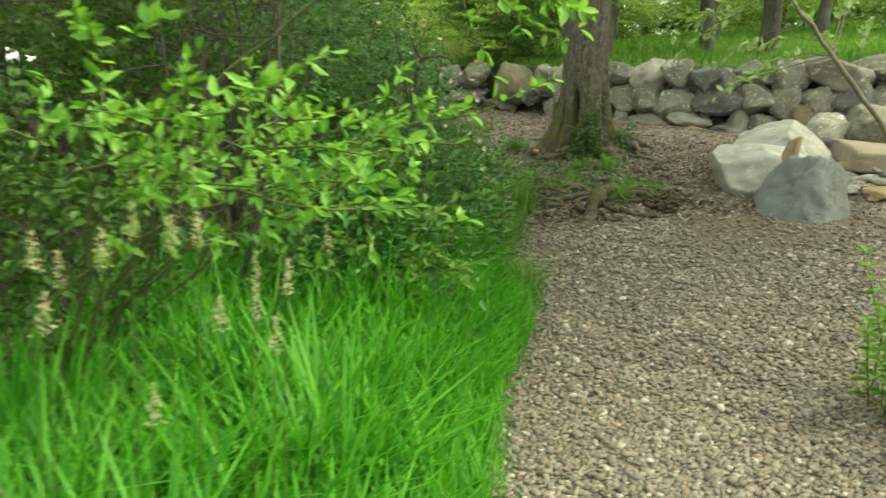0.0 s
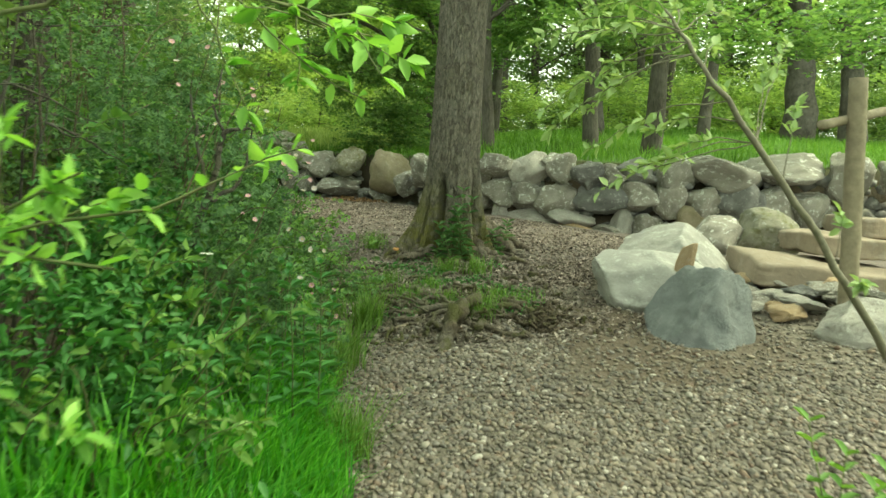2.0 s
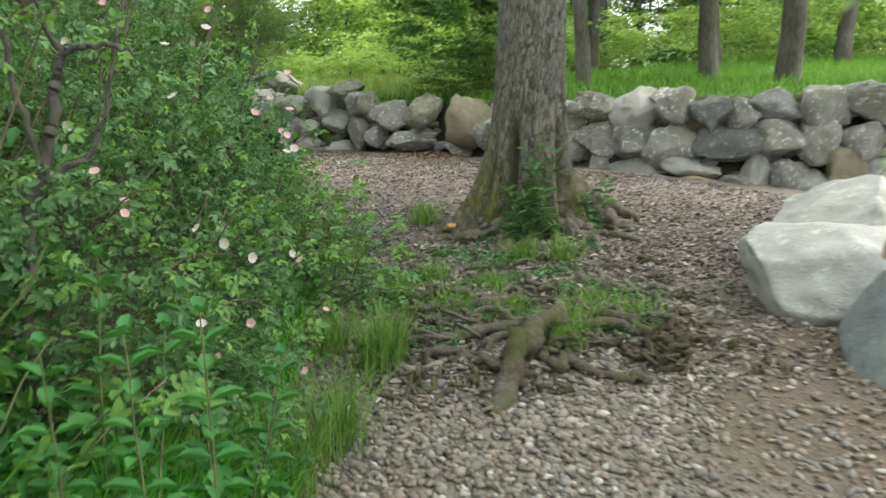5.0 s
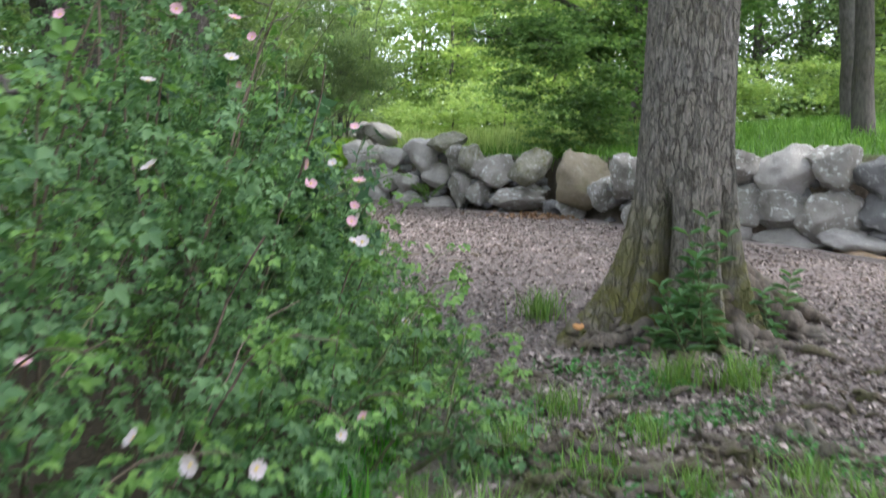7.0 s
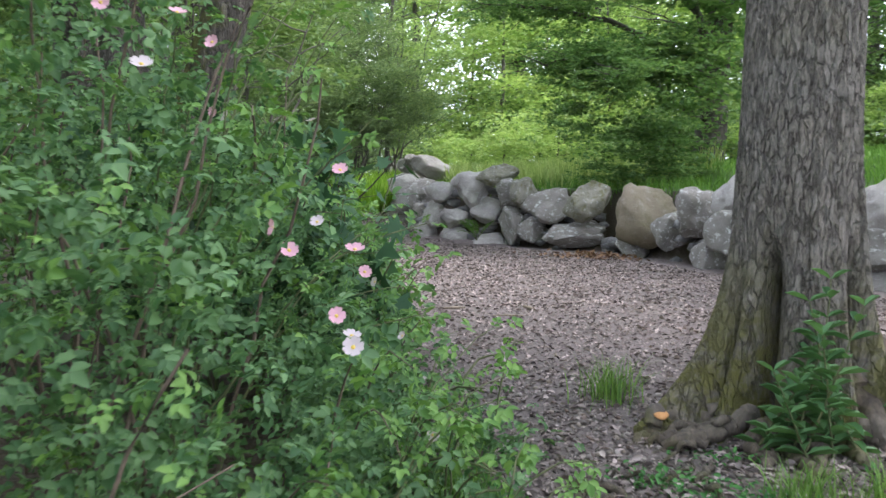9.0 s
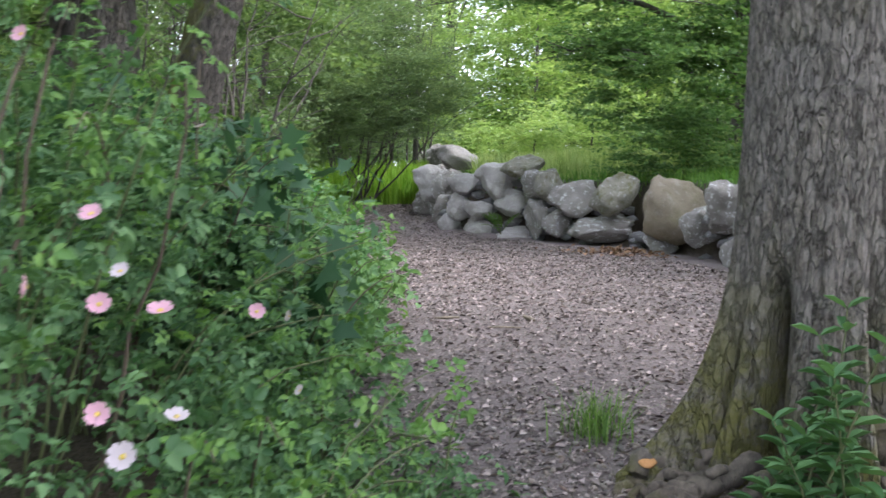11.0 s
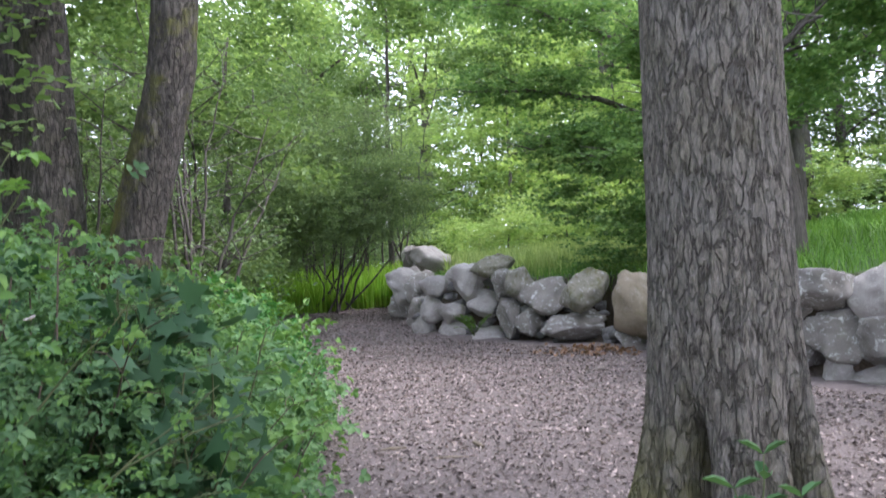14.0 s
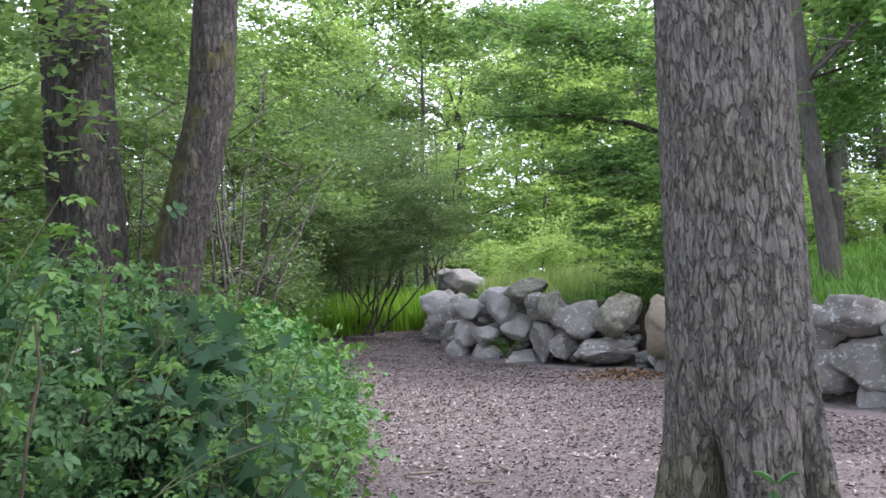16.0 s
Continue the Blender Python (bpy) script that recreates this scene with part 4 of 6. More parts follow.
# flowering grass heads
for k, (x, y, z) in enumerate([(-1.02, 1.9, 0.94), (-0.92, 1.9, 0.91), (-0.85, 1.9, 0.92), (-0.65, 1.9, 0.63), (-0.8, 1.9, 0.69), (-0.71, 1.95, 0.71), (-1.22, 1.9, 0.81), (-0.62, 1.95, 0.78),
                               (-1.1, 1.5, 0.8), (-1.2, 1.7, 0.9), (-0.75, 2.2, 0.75), (-1.05, 1.75, 0.9), (-0.55, 2.4, 0.8), (-0.9, 1.6, 0.55)]):
    t0 = thing("flowering_grass", (x, y, float(lie(x, y))), "cream flowering grass plume on a thin green stalk", "grass plant", "flowering grasses")
    v, f = tube(bend((x - 0.05, y + 0.03, float(lie(x, y))), (x, y, z), rng, 0.03), [0.003, 0.0015], 5)
    hang("stalk", mesh_np("stalk", v, f, GRASS_DARK, True), t0)
    n = 90
    s = rng.random(n)
    p = np.column_stack([x + rng.normal(0, 0.011, n) * (1.2 - s), y + rng.normal(0, 0.011, n) * (1.2 - s), z - 0.045 + 0.10 * s])
    v, f = leaves(p, rng.normal(0, 0.5, (n, 3)) + [0, 0, 1], unit(rng.normal(0, 1, (n, 3))), np.full(n, 0.010), np.full(n, 0.004))
    hang("plume", mesh_np("plume", v, f, PLUME), t0)


def spray(rng, stems, tips, per, size, aspect):
    """Leaves set along the outer part of each stem."""
    v = Soup()
    for p in stems:
        n = per
        s = rng.uniform(tips, 1.0, n) * (len(p) - 1)
        i = np.minimum(s.astype(int), len(p) - 2)
        q = p[i] + (p[i + 1] - p[i]) * (s - i)[:, None]
        d = unit(p[i + 1] - p[i])
        way = d * 0.9 + rng.normal(0, 0.7, (n, 3))
        L = size * rng.uniform(0.55, 1.25, n)
        v.put(*leaves(q, way, unit(rng.normal(0, 0.5, (n, 3)) + [0, -0.2, 0.8]), L, L * aspect, 0.12))
    return v


# pale willow shrub that leans over the grass
willow = thing("willow_shrub", on(-2.0, 3.9), "willow shrub with light green oval leaves leaning over the grass", "shrub")
stems, wood = [], Soup()
for x, y, z in [(-0.78, 2.0, 1.23), (-0.6, 2.0, 1.33), (-0.89, 2.0, 1.14), (-0.72, 2.0, 1.03), (-0.5, 2.1, 0.95), (-0.41, 2.2, 0.96), (-0.3, 2.3, 1.03), (-0.42, 2.2, 1.1), (-0.18, 2.7, 1.26), (-0.05, 2.7, 1.2),
                (-0.35, 2.7, 1.26), (-1.0, 2.0, 1.0), (-1.1, 2.1, 1.15), (-1.1, 1.9, 1.45), (-0.55, 2.3, 1.2), (-0.25, 2.5, 0.9), (-0.1, 2.6, 1.1), (-0.95, 2.3, 1.3), (-0.6, 2.6, 1.1)]:
    b = np.array(on(-2.0 + rng.normal(0, 0.3), 3.9 + rng.normal(0, 0.3)))
    p = bend(b, (x, y, z), rng, 0.14, 12, 0.38)
    wood.put(*tube(p, [0.009, 0.003], 5))
    stems.append(p)
    for _ in range(5):
        q = p[int(rng.integers(6, 12))]
        e = q + rng.normal(0, 0.11, 3) + [0.06, -0.03, 0.05]
        t2 = bend(q, e, rng, 0.1, 6)
        wood.put(*tube(t2, [0.003, 0.0012], 4))
        stems.append(t2)
high = np.array([on(-1.7, 4.3), (-1.3, 4.1, 1.2), (-0.6, 3.85, 1.72), (0.0, 3.65, 1.78), (0.36, 3.6, 1.66)])
high = np.stack([np.interp(np.linspace(0, 4, 24), range(5), high[:, k]) for k in range(3)], 1) + rng.normal(0, 0.012, (24, 3))
wood.put(*tube(high, [0.013, 0.008, 0.003], 6))
HIGH = []
for e in [(0.56, 3.85, 1.62), (0.41, 3.26, 1.52), (0.38, 3.3, 1.46), (0.12, 3.7, 1.3), (0.3, 3.4, 1.62), (0.5, 3.7, 1.72), (0.2, 3.5, 1.5), (0.05, 3.5, 1.7), (0.45, 3.5, 1.6)]:
    t2 = bend(high[int(rng.integers(16, 24))], e, rng, 0.15, 8, 0.02)
    wood.put(*tube(t2, [0.0035, 0.0015], 4))
    HIGH.append(t2)
hang("branchwork", wood.mesh("branchwork", CANE, True), willow)
hang("tip_foliage", spray(rng, HIGH, 0.35, 11, 0.075, 0.5).mesh("tip_foliage", WILLOW), willow)
lv = spray(rng, stems[::6], 0.72, 24, 0.06, 0.42)
for k in range(6):
    if k:
        e = spray(rng, stems[k::6], 0.35, 11, 0.06, 0.42)
        for a, b in zip(e.v, e.f):
            lv.put(a, b - b.min())
hang("foliage", lv.mesh("foliage", WILLOW), willow)


# bare brown stems in front of the hedge
bare = thing("dead_shrub", on(-0.36, 6.05), "crooked bare brown stems standing in a rose bush", "shrub")
for pts, rad in (([on(-0.36, 6.05, -0.05), (-0.34, 5.98, 0.6), (-0.29, 5.95, 0.98), (-0.24, 5.95, 1.08), (-0.21, 5.95, 1.25), (-0.19, 5.95, 1.36), (-0.16, 5.95, 1.42)], [0.024, 0.02, 0.017, 0.012]),
                 ([(-0.16, 5.95, 1.42), (-0.06, 5.95, 1.44), (0.04, 5.95, 1.41)], [0.011, 0.008, 0.004]), ([(-0.26, 5.95, 1.04), (-0.12, 5.95, 1.1), (-0.05, 5.95, 1.26), (-0.02, 5.97, 1.5)], [0.014, 0.011, 0.007, 0.004]),
                 ([(-0.25, 5.95, 1.06), (-0.3, 5.93, 1.3), (-0.36, 5.95, 1.6)], [0.012, 0.009, 0.006]), ([(-0.18, 5.95, 1.38), (-0.24, 5.96, 1.55), (-0.2, 6.0, 1.75)], [0.01, 0.007, 0.004])):
    root(pts, rad, bare, BARK_WOOD, "bare_stem", 9, 0.12, 0.08, 0.005)


# rose hedge along the path
def hedge(name, label, category, seed, y0, y1, out, inn, top, n, size, mat_a, aspect=0.62, low=0.05, stems_n=40, stem_mat=CANE, pairs=0):
    """A hedge between two lines beside the path: arching canes with leaves thick towards the light."""
    r = np.random.default_rng(seed)
    ym = (y0 + y1) / 2
    h0 = thing(name, on(float(edge_x(ym)) + (out + inn) / 2, ym), label, category)
    w = Soup()
    for _ in range(stems_n):
        y = r.uniform(y0, y1)
        x = float(edge_x(y)) + inn + (out - inn) * r.uniform(0.05, 0.7)
        a = on(x, y)
        b = (x + r.uniform(-0.1, 0.55), y + r.normal(0, 0.3), float(lie(x, y)) + float(top(x, y)) * r.uniform(0.5, 1.0))
        w.put(*tube(bend(a, b, r, 0.12, 10, 0.1), [0.008, 0.003], 5))
    hang("brushwood", w.mesh("brushwood", stem_mat, True), h0)
    K = n // 55
    yc = r.uniform(y0, y1, K)
    xc = edge_x(yc) + inn + (out - inn) * r.random(K) ** 0.7
    inside = np.clip((edge_x(yc) + out - xc) / 0.5, 0, 1) ** 0.6
    T = top(xc, yc) * (0.25 + 0.75 * inside) * r.uniform(0.75, 1.12, K)
    c = np.column_stack([xc, yc, lie(xc, yc) + low + T * r.random(K) ** 0.68])
    k = r.integers(0, K, n)
    p = c[k] + r.normal(0, 1, (n, 3)) * (r.uniform(0.05, 0.15, K)[k])[:, None] * [1, 1, 0.7]
    p[:, 2] = np.maximum(p[:, 2], lie(p[:, 0], p[:, 1]) + 0.02)
    grow = (lambda at, k: compound(r, at[:max(1, len(at) // (2 * pairs + 1))], size * k, pairs, aspect)) if pairs else (lambda at, k: tuft(r, at, size * k, aspect, 0.6))
    v, f = grow(p, 1.0)
    hang("foliage", mesh_np("foliage", v, f, mat_a), h0)
    m = n // 9
    sel = r.choice(n, m, replace=False)
    v, f = grow(p[sel] + [0.05, -0.05, 0.05], 0.9)
    hang("young_foliage", mesh_np("young_foliage", v, f, FRESH), h0, "fresh yellow-green young leaves")
    # long shoots that arch out of the mass
    w, sh = Soup(), []
    for _ in range(int(22 * (y1 - y0))):
        a = c[int(r.integers(K))]
        b = a + [r.uniform(0.0, 0.4), r.normal(-0.1, 0.25), r.uniform(-0.05, 0.4)]
        q = bend(a, b, r, 0.1, 9, 0.1)
        w.put(*tube(q, [0.004, 0.0015], 4))
        sh.append(q)
    hang("shoot_work", w.mesh("shoot_work", stem_mat, True), h0)
    if pairs:
        at = np.concatenate([q[r.integers(1, 9, 7)] for q in sh])
        tips = mesh_np("shoot_foliage", *compound(r, at, size, pairs, aspect, 0.7), FRESH)
    else:
        tips = spray(r, sh, 0.1, 22, size * 1.05, aspect).mesh("shoot_foliage", FRESH)
    hang("shoot_foliage", tips, h0, "light green leaves on arching shoots")
    return h0


rose_top = lambda x, y: np.interp(y, [5.2, 6.0, 7.0, 8.0, 9.0, 9.6], [0.8, 1.5, 2.0, 2.05, 1.6, 1.1]) * np.clip(0.45 + 0.75 * (edge_x(y) - x), 0.3, 1.3)
rose = hedge("rose_bush", "dense wild rose bush with pale pink open flowers beside the path", "bush", 41, 5.7, 9.5, 0.06, -1.9, rose_top, 46000, 0.030, ROSE_LEAF, 0.64, 0.04, 34, STEM, 2)
hedge("low_bramble", "low trailing bramble creeping over the litter", "bush", 45, 7.6, 9.2, 0.5, -0.5, lambda x, y: 0.35 + 0 * x, 3600, 0.030, ROSE_LEAF, 0.64, 0.02, 16, CANE, 2)
hedge("bramble_bush", "low dark green leafy bush along the litter path", "bush", 42, 9.3, 12.6, 0.05, -2.3, lambda x, y: np.interp(y, [9.3, 10.5, 12.4], [1.2, 1.15, 1.0]) * np.clip(0.5 + 0.55 * (edge_x(y) - x), 0.3, 1.25), 22000, 0.05, BRAMBLE, 0.66, 0.04, 14, STEM, 1)
hedge("undergrowth", "mixed green undergrowth in front of tree trunks", "bush", 43, 12.4, 17.5, 0.0, -3.5, lambda x, y: 0.75 + 0.25 * np.sin(2 * x), 9000, 0.07, NETTLE, 0.6, 0.02, 20)
hedge("nettles", "tall green nettles and herbs at the edge of the path", "herbs", 44, 4.3, 6.2, -0.4, -1.5, lambda x, y: np.interp(y, [3.6, 5.0, 6.2], [0.7, 0.95, 1.0]) * np.clip(0.35 + 1.0 * (edge_x(y) - x), 0.25, 1.2), 8000, 0.062, NETTLE, 0.5, 0.03, 50)


def maple_sapling(x, y, h, seed, n):
    """A young maple: a few upright stems with large lobed leaves on long stalks."""
    r2 = np.random.default_rng(seed)
    o = thing("maple_sapling", on(x, y), "young maple with large dark blue-green lobed leaves in the hedge", "sapling", "young maples")
    w, at, ways = Soup(), [], []
    for _ in range(5):
        p = bend(on(x + r2.normal(0, 0.05), y + r2.normal(0, 0.05)), (x + r2.normal(0.05, 0.18), y + r2.normal(0, 0.18), float(lie(x, y)) + h * r2.uniform(0.75, 1.05)), r2, 0.06, 12)
        w.put(*tube(p, [0.008, 0.003], 6))
        for _ in range(n):
            q = p[int(r2.integers(4, 12))]
            a = r2.uniform(0, 6.28)
            d = np.array([math.cos(a), math.sin(a), r2.uniform(0.0, 0.5)])
            e = q + d * r2.uniform(0.06, 0.17)
            w.put(*tube(np.linspace(q, e, 3), [0.002, 0.0015], 4))
            at.append(e)
            ways.append(d)
    hang("stemwork", w.mesh("stemwork", CANE, True), o)
    hang("foliage", mesh_np("foliage", *palmate(r2, np.array(at), 0.118, 0.55, np.array(ways)), MAPLE_LOW), o)


for k, (x, y, h) in enumerate([(-0.28, 9.45, 0.95), (-0.55, 9.5, 1.15), (-0.85, 9.6, 1.3), (-0.35, 9.85, 1.1), (-1.15, 9.5, 1.35), (-0.65, 9.9, 1.25)]):
    maple_sapling(x, y, h, 500 + k, 22)
# long shoots that stand out of the rose bush
shoots = thing("rose_shoots", on(-0.35, 8.3), "long arching rose canes with fresh light green leaves", "shrub")
w, at, r = Soup(), [], np.random.default_rng(515)
for x, y, z in ((0.05, 7.9, 1.62), (-0.1, 7.9, 1.8), (0.1, 8.1, 1.85), (-0.05, 8.3, 1.98), (0.12, 8.5, 1.6), (-0.25, 8.0, 2.05), (0.25, 8.9, 1.25), (0.05, 9.2, 1.3), (0.3, 8.6, 0.95), (0.15, 9.0, 1.0)):
    p = bend(on(-0.45 + r.normal(0, 0.12), 8.3 + r.normal(0, 0.2)), (x, y, z), r, 0.08, 16, 0.22)
    w.put(*tube(p, [0.006, 0.002], 5))
    at.append(p[r.integers(7, 16, 16)])
hang("stemwork", w.mesh("stemwork", CANE, True), shoots)
hang("foliage", mesh_np("foliage", *compound(r, np.concatenate(at), 0.030, 2, 0.62, 0.8), FRESH), shoots)


def wild_rose(x, y, z, pink, size, turn):
    """An open five-petalled rose with a yellow heart."""
    at = pose(x, y, z, 62 + turn[0], 0, turn[1])
    o = thing("rose_flower", (0, 0, 0), "open pale pink wild rose flower on a leafy bush" if pink else "nearly white wild rose flower on a leafy bush", "flower", "rose flowers")
    o.matrix_basis = at
    for k in range(5):
        a = 2 * math.pi * k / 5
        d, s = Vector((math.cos(a), math.sin(a), 0.28)), Vector((-math.sin(a), math.cos(a), 0))
        up = Vector((0, 0, 1))
        row = [(0.08, 0.10, 0), (0.5, 0.42, 0.0), (0.85, 0.46, 0.06), (1.0, 0.25, 0.1), (0.93, 0.0, 0.06)]
        vs = [d * (q * size) + s * (w * size) + up * (h * size) for q, w, h in row] + [d * (q * size) - s * (w * size) + up * (h * size) for q, w, h in row[-2::-1]]
        me2 = bpy.data.meshes.new("petal")
        vs = [Vector((0, 0, 0))] + vs
        n = len(vs)
        mid = d * (0.55 * size) - up * 0.06 * size
        vs.append(mid)
        me2.from_pydata([v[:] for v in vs], [], [(n, i, (i + 1) % n) for i in range(n)])
        for pl in me2.polygons:
            pl.use_smooth = True
        me2.materials.append(PETAL if pink else WHITE_PETAL)
        part("petal", me2, o)
    me2 = mesh_np("heart", ICO_V * [size * 0.24, size * 0.24, size * 0.13] + [0, 0, size * 0.06], ICO_F, STAMEN, True)
    part("heart", me2, o, "yellow stamens")
    return o


FLOWERS = [(-0.13, 6.2, 0.96, 1), (0.08, 6.45, 0.50, 0), (0.35, 6.62, 0.72, 0), (0.27, 7.27, 1.41, 1), (0.25, 7.49, 1.25, 1), (0.26, 7.29, 1.14, 1), (0.29, 7.30, 1.08, 0), (0.12, 7.35, 1.30, 1), (0.22, 7.6, 1.05, 0)]
r = np.random.default_rng(52)
for _ in range(38):
    y = r.uniform(5.7, 8.9)
    x = float(edge_x(y)) + 0.12 - 1.1 * r.random()
    T = float(rose_top(np.array(x), np.array(y))) * (0.25 + 0.75 * float(np.clip((edge_x(y) + 0.14 - x) / 0.5, 0, 1) ** 0.6))
    FLOWERS.append((x + 0.07, y - 0.1, float(lie(x, y)) + 0.1 + T * r.uniform(0.7, 1.05), int(r.integers(2))))
for x, y, z, pink in FLOWERS:
    wild_rose(x + 0.05, y - 0.04, z, pink, r.uniform(0.014, 0.021), (r.uniform(-45, 30), r.uniform(-60, 50)))


def stalk_herb(name, label, seed, x, y, h, pairs, size, mat_l, aspect=0.42, rise=0.25, taper=0.75, sway=0.05):
    """An upright herb with opposite pairs of leaves."""
    r2 = np.random.default_rng(seed)
    o = thing(name, on(x, y), label, "herb", "herbs by the path")
    p = bend(on(x, y), (x + r2.normal(0, sway), y + r2.normal(0, sway), float(lie(x, y)) + h), r2, 0.03, 10)
    v, f = tube(p, [0.006, 0.002], 6)
    hang("stem", mesh_np("stem", v, f, CANE, True), o)
    B, W, L = [], [], []
    for k in range(pairs):
        s = 0.15 + 0.85 * k / (pairs - 1)
        c = np.array([np.interp(s, np.linspace(0, 1, 10), p[:, i]) for i in range(3)])
        a = k * 1.6 + r2.normal(0, 0.2)
        for q in (0, math.pi):
            B.append(c)
            W.append([math.cos(a + q), math.sin(a + q), rise + 0.6 * s ** 4])
            L.append(size * (1.15 - taper * s) * r2.uniform(0.85, 1.15))
    B, W, L = np.array(B), np.array(W), np.array(L)
    v, f = leaves(B, W, np.tile([0.0, 0.0, 1.0], (len(B), 1)), L, L * aspect, 0.3, 0.2)
    hang("foliage", mesh_np("foliage", v, f, mat_l), o)
    return o


for k, (x, y, h) in enumerate([(0.25, 5.2, 0.96), (0.37, 5.33, 0.96), (0.05, 5.3, 0.9), (0.16, 5.42, 0.85), (0.3, 5.6, 0.75), (-0.05, 5.05, 0.9), (0.1, 4.9, 0.7), (-0.2, 5.3, 1.0), (0.35, 5.85, 0.6), (-0.3, 4.8, 0.9), (-0.1, 4.5, 0.8), (0.0, 5.6, 1.0), (0.2, 5.9, 0.8)]):
    stalk_herb("herb", "upright green herb with paired toothed leaves by the gravel", 60 + k, x, y, 0.98 * h, 12, 0.115, HERB, 0.52, 0.3, 0.6)
for k, (x, y, h) in enumerate([(1.60, 9.0, 0.5), (1.70, 9.04, 0.66), (1.54, 9.04, 0.42), (1.80, 9.06, 0.58), (1.66, 8.93, 0.36), (1.48, 9.05, 0.3), (1.86, 9.0, 0.3), (2.18, 9.28, 0.32), (1.75, 8.98, 0.48), (2.12, 9.22, 0.25), (1.63, 8.96, 0.6)]):
    stalk_herb("sapling", "small dark green leafy shoot growing at the foot of a tree", 80 + k, x, y, h, 9, 0.10, SHOOT, 0.4, 0.1 + 0.3 * (k % 3), 0.35, 0.10)
for k, (x, y, h) in enumerate([(1.95, 3.4, 0.6), (2.02, 3.55, 0.7), (1.9, 3.15, 0.55), (1.88, 3.5, 0.45), (2.0, 3.7, 0.6), (1.96, 3.3, 0.5), (2.0, 3.05, 0.6), (2.1, 3.4, 0.55), (1.97, 2.8, 0.5)]):
    stalk_herb("herb", "light green leafy herb at the gravel edge", 95 + k, x + 0.06, y, h, 10, 0.10, FRESH, 0.42, 0.5, 0.45, 0.12)
umb = thing("umbel_flower", on(-0.2, 5.4), "white flat-topped flower cluster on a green stem", "flower")
v, f = tube(bend(on(-0.23, 5.45), (-0.2, 5.4, 0.80), rng, 0.03), [0.004, 0.002], 5)
hang("stem", mesh_np("stem", v, f, CANE, True), umb)
u = Soup()
for _ in range(60):
    a, q = rng.uniform(0, 6.28), 0.032 * math.sqrt(rng.random())
    u.put(ICO_V * 0.003 + [-0.2 + q * math.cos(a), 5.4 + q * math.sin(a), 0.815 - 3 * q * q], ICO_F)
hang("florets", u.mesh("florets", UMBEL, True), umb)

fern = thing("fern", (-0.45, 19.95, 0.55), "small bright green fern growing in the stone wall's joints", "fern")
w, at, r = Soup(), Soup(), np.random.default_rng(88)
for k in range(11):
    a = r.uniform(math.pi * 0.95, math.pi * 2.05)
    p = bend((-0.45, 20.0, 0.55), (-0.45 + 0.32 * math.cos(a), 19.95 + 0.3 * math.sin(a), 0.55 + r.uniform(0.12, 0.4)), r, 0.04, 14, 0.07)
    w.put(*tube(p, [0.004, 0.0015], 4))
    d = unit(np.gradient(p, axis=0))[2:]
    side = unit(np.cross(d, [0, 0, 1.0]))
    L = 0.085 * np.sin(np.linspace(0.5, 3.0, 12))
    for sign in (-1, 1):
        at.put(*leaves(p[2:], sign * side + 0.35 * d, np.cross(side, d), L, L * 0.3, 0.1))
hang("stalkwork", w.mesh("stalkwork", CANE, True), fern)
hang("foliage", at.mesh("foliage", FRESH), fern)

# tufts of grass among the bare roots and along the edge
for k, (x, y, h, n) in enumerate([(0.72, 7.05, 0.32, 260), (1.5, 7.0, 0.2, 160), (1.55, 8.6, 0.2, 140), (1.8, 8.55, 0.2, 140), (1.35, 7.45, 0.14, 120), (1.0, 8.3, 0.16, 120), (0.5, 7.3, 0.25, 160),
                                  (1.75, 7.5, 0.15, 90), (0.55, 6.4, 0.34, 200), (0.42, 6.1, 0.38, 220), (1.0, 9.7, 0.22, 160), (0.8, 7.9, 0.18, 120), (0.35, 8.6, 0.3, 160), (2.05, 3.35, 0.4, 160), (1.95, 2.9, 0.4, 160), (2.15, 3.1, 0.5, 160), (0.5, 5.2, 0.36, 260), (1.62, 7.25, 0.16, 160), (1.3, 7.9, 0.14, 120), (1.05, 7.6, 0.16, 140), (1.9, 7.35, 0.13, 120)]):
    xy = np.column_stack([x + rng.normal(0, 0.06, n), y + rng.normal(0, 0.06, n)])
    v, f = blades(rng, feet(xy), h, 0.0055, 0.6)
    tagged(new("grass_tuft", mesh_np("grass_tuft", v, f, TUFT)), "small tuft of thin grass on the gravel bank", "grass", "grass tufts")
# low green cover between the roots
n = 9000
p = np.column_stack([rng.uniform(0.35, 2.1, n), rng.uniform(7.05, 9.0, n)])
keep = (np.sin(7 * p[:, 0] + 2 * np.sin(5 * p[:, 1])) * np.sin(6 * p[:, 1]) > 0.15) & (p[:, 0] < 2.3 - 0.5 * rng.random(n))
p = p[keep]
pts = np.column_stack([p, lie(p[:, 0], p[:, 1]) + 0.005 + 0.05 * rng.random(len(p))])
v, f = tuft(rng, pts, 0.026, 0.5, 0.8)
tagged(new("ground_herbs", mesh_np("ground_herbs", v, f, NETTLE)), "low green weeds between mossy roots", "plants", kind="stuff")


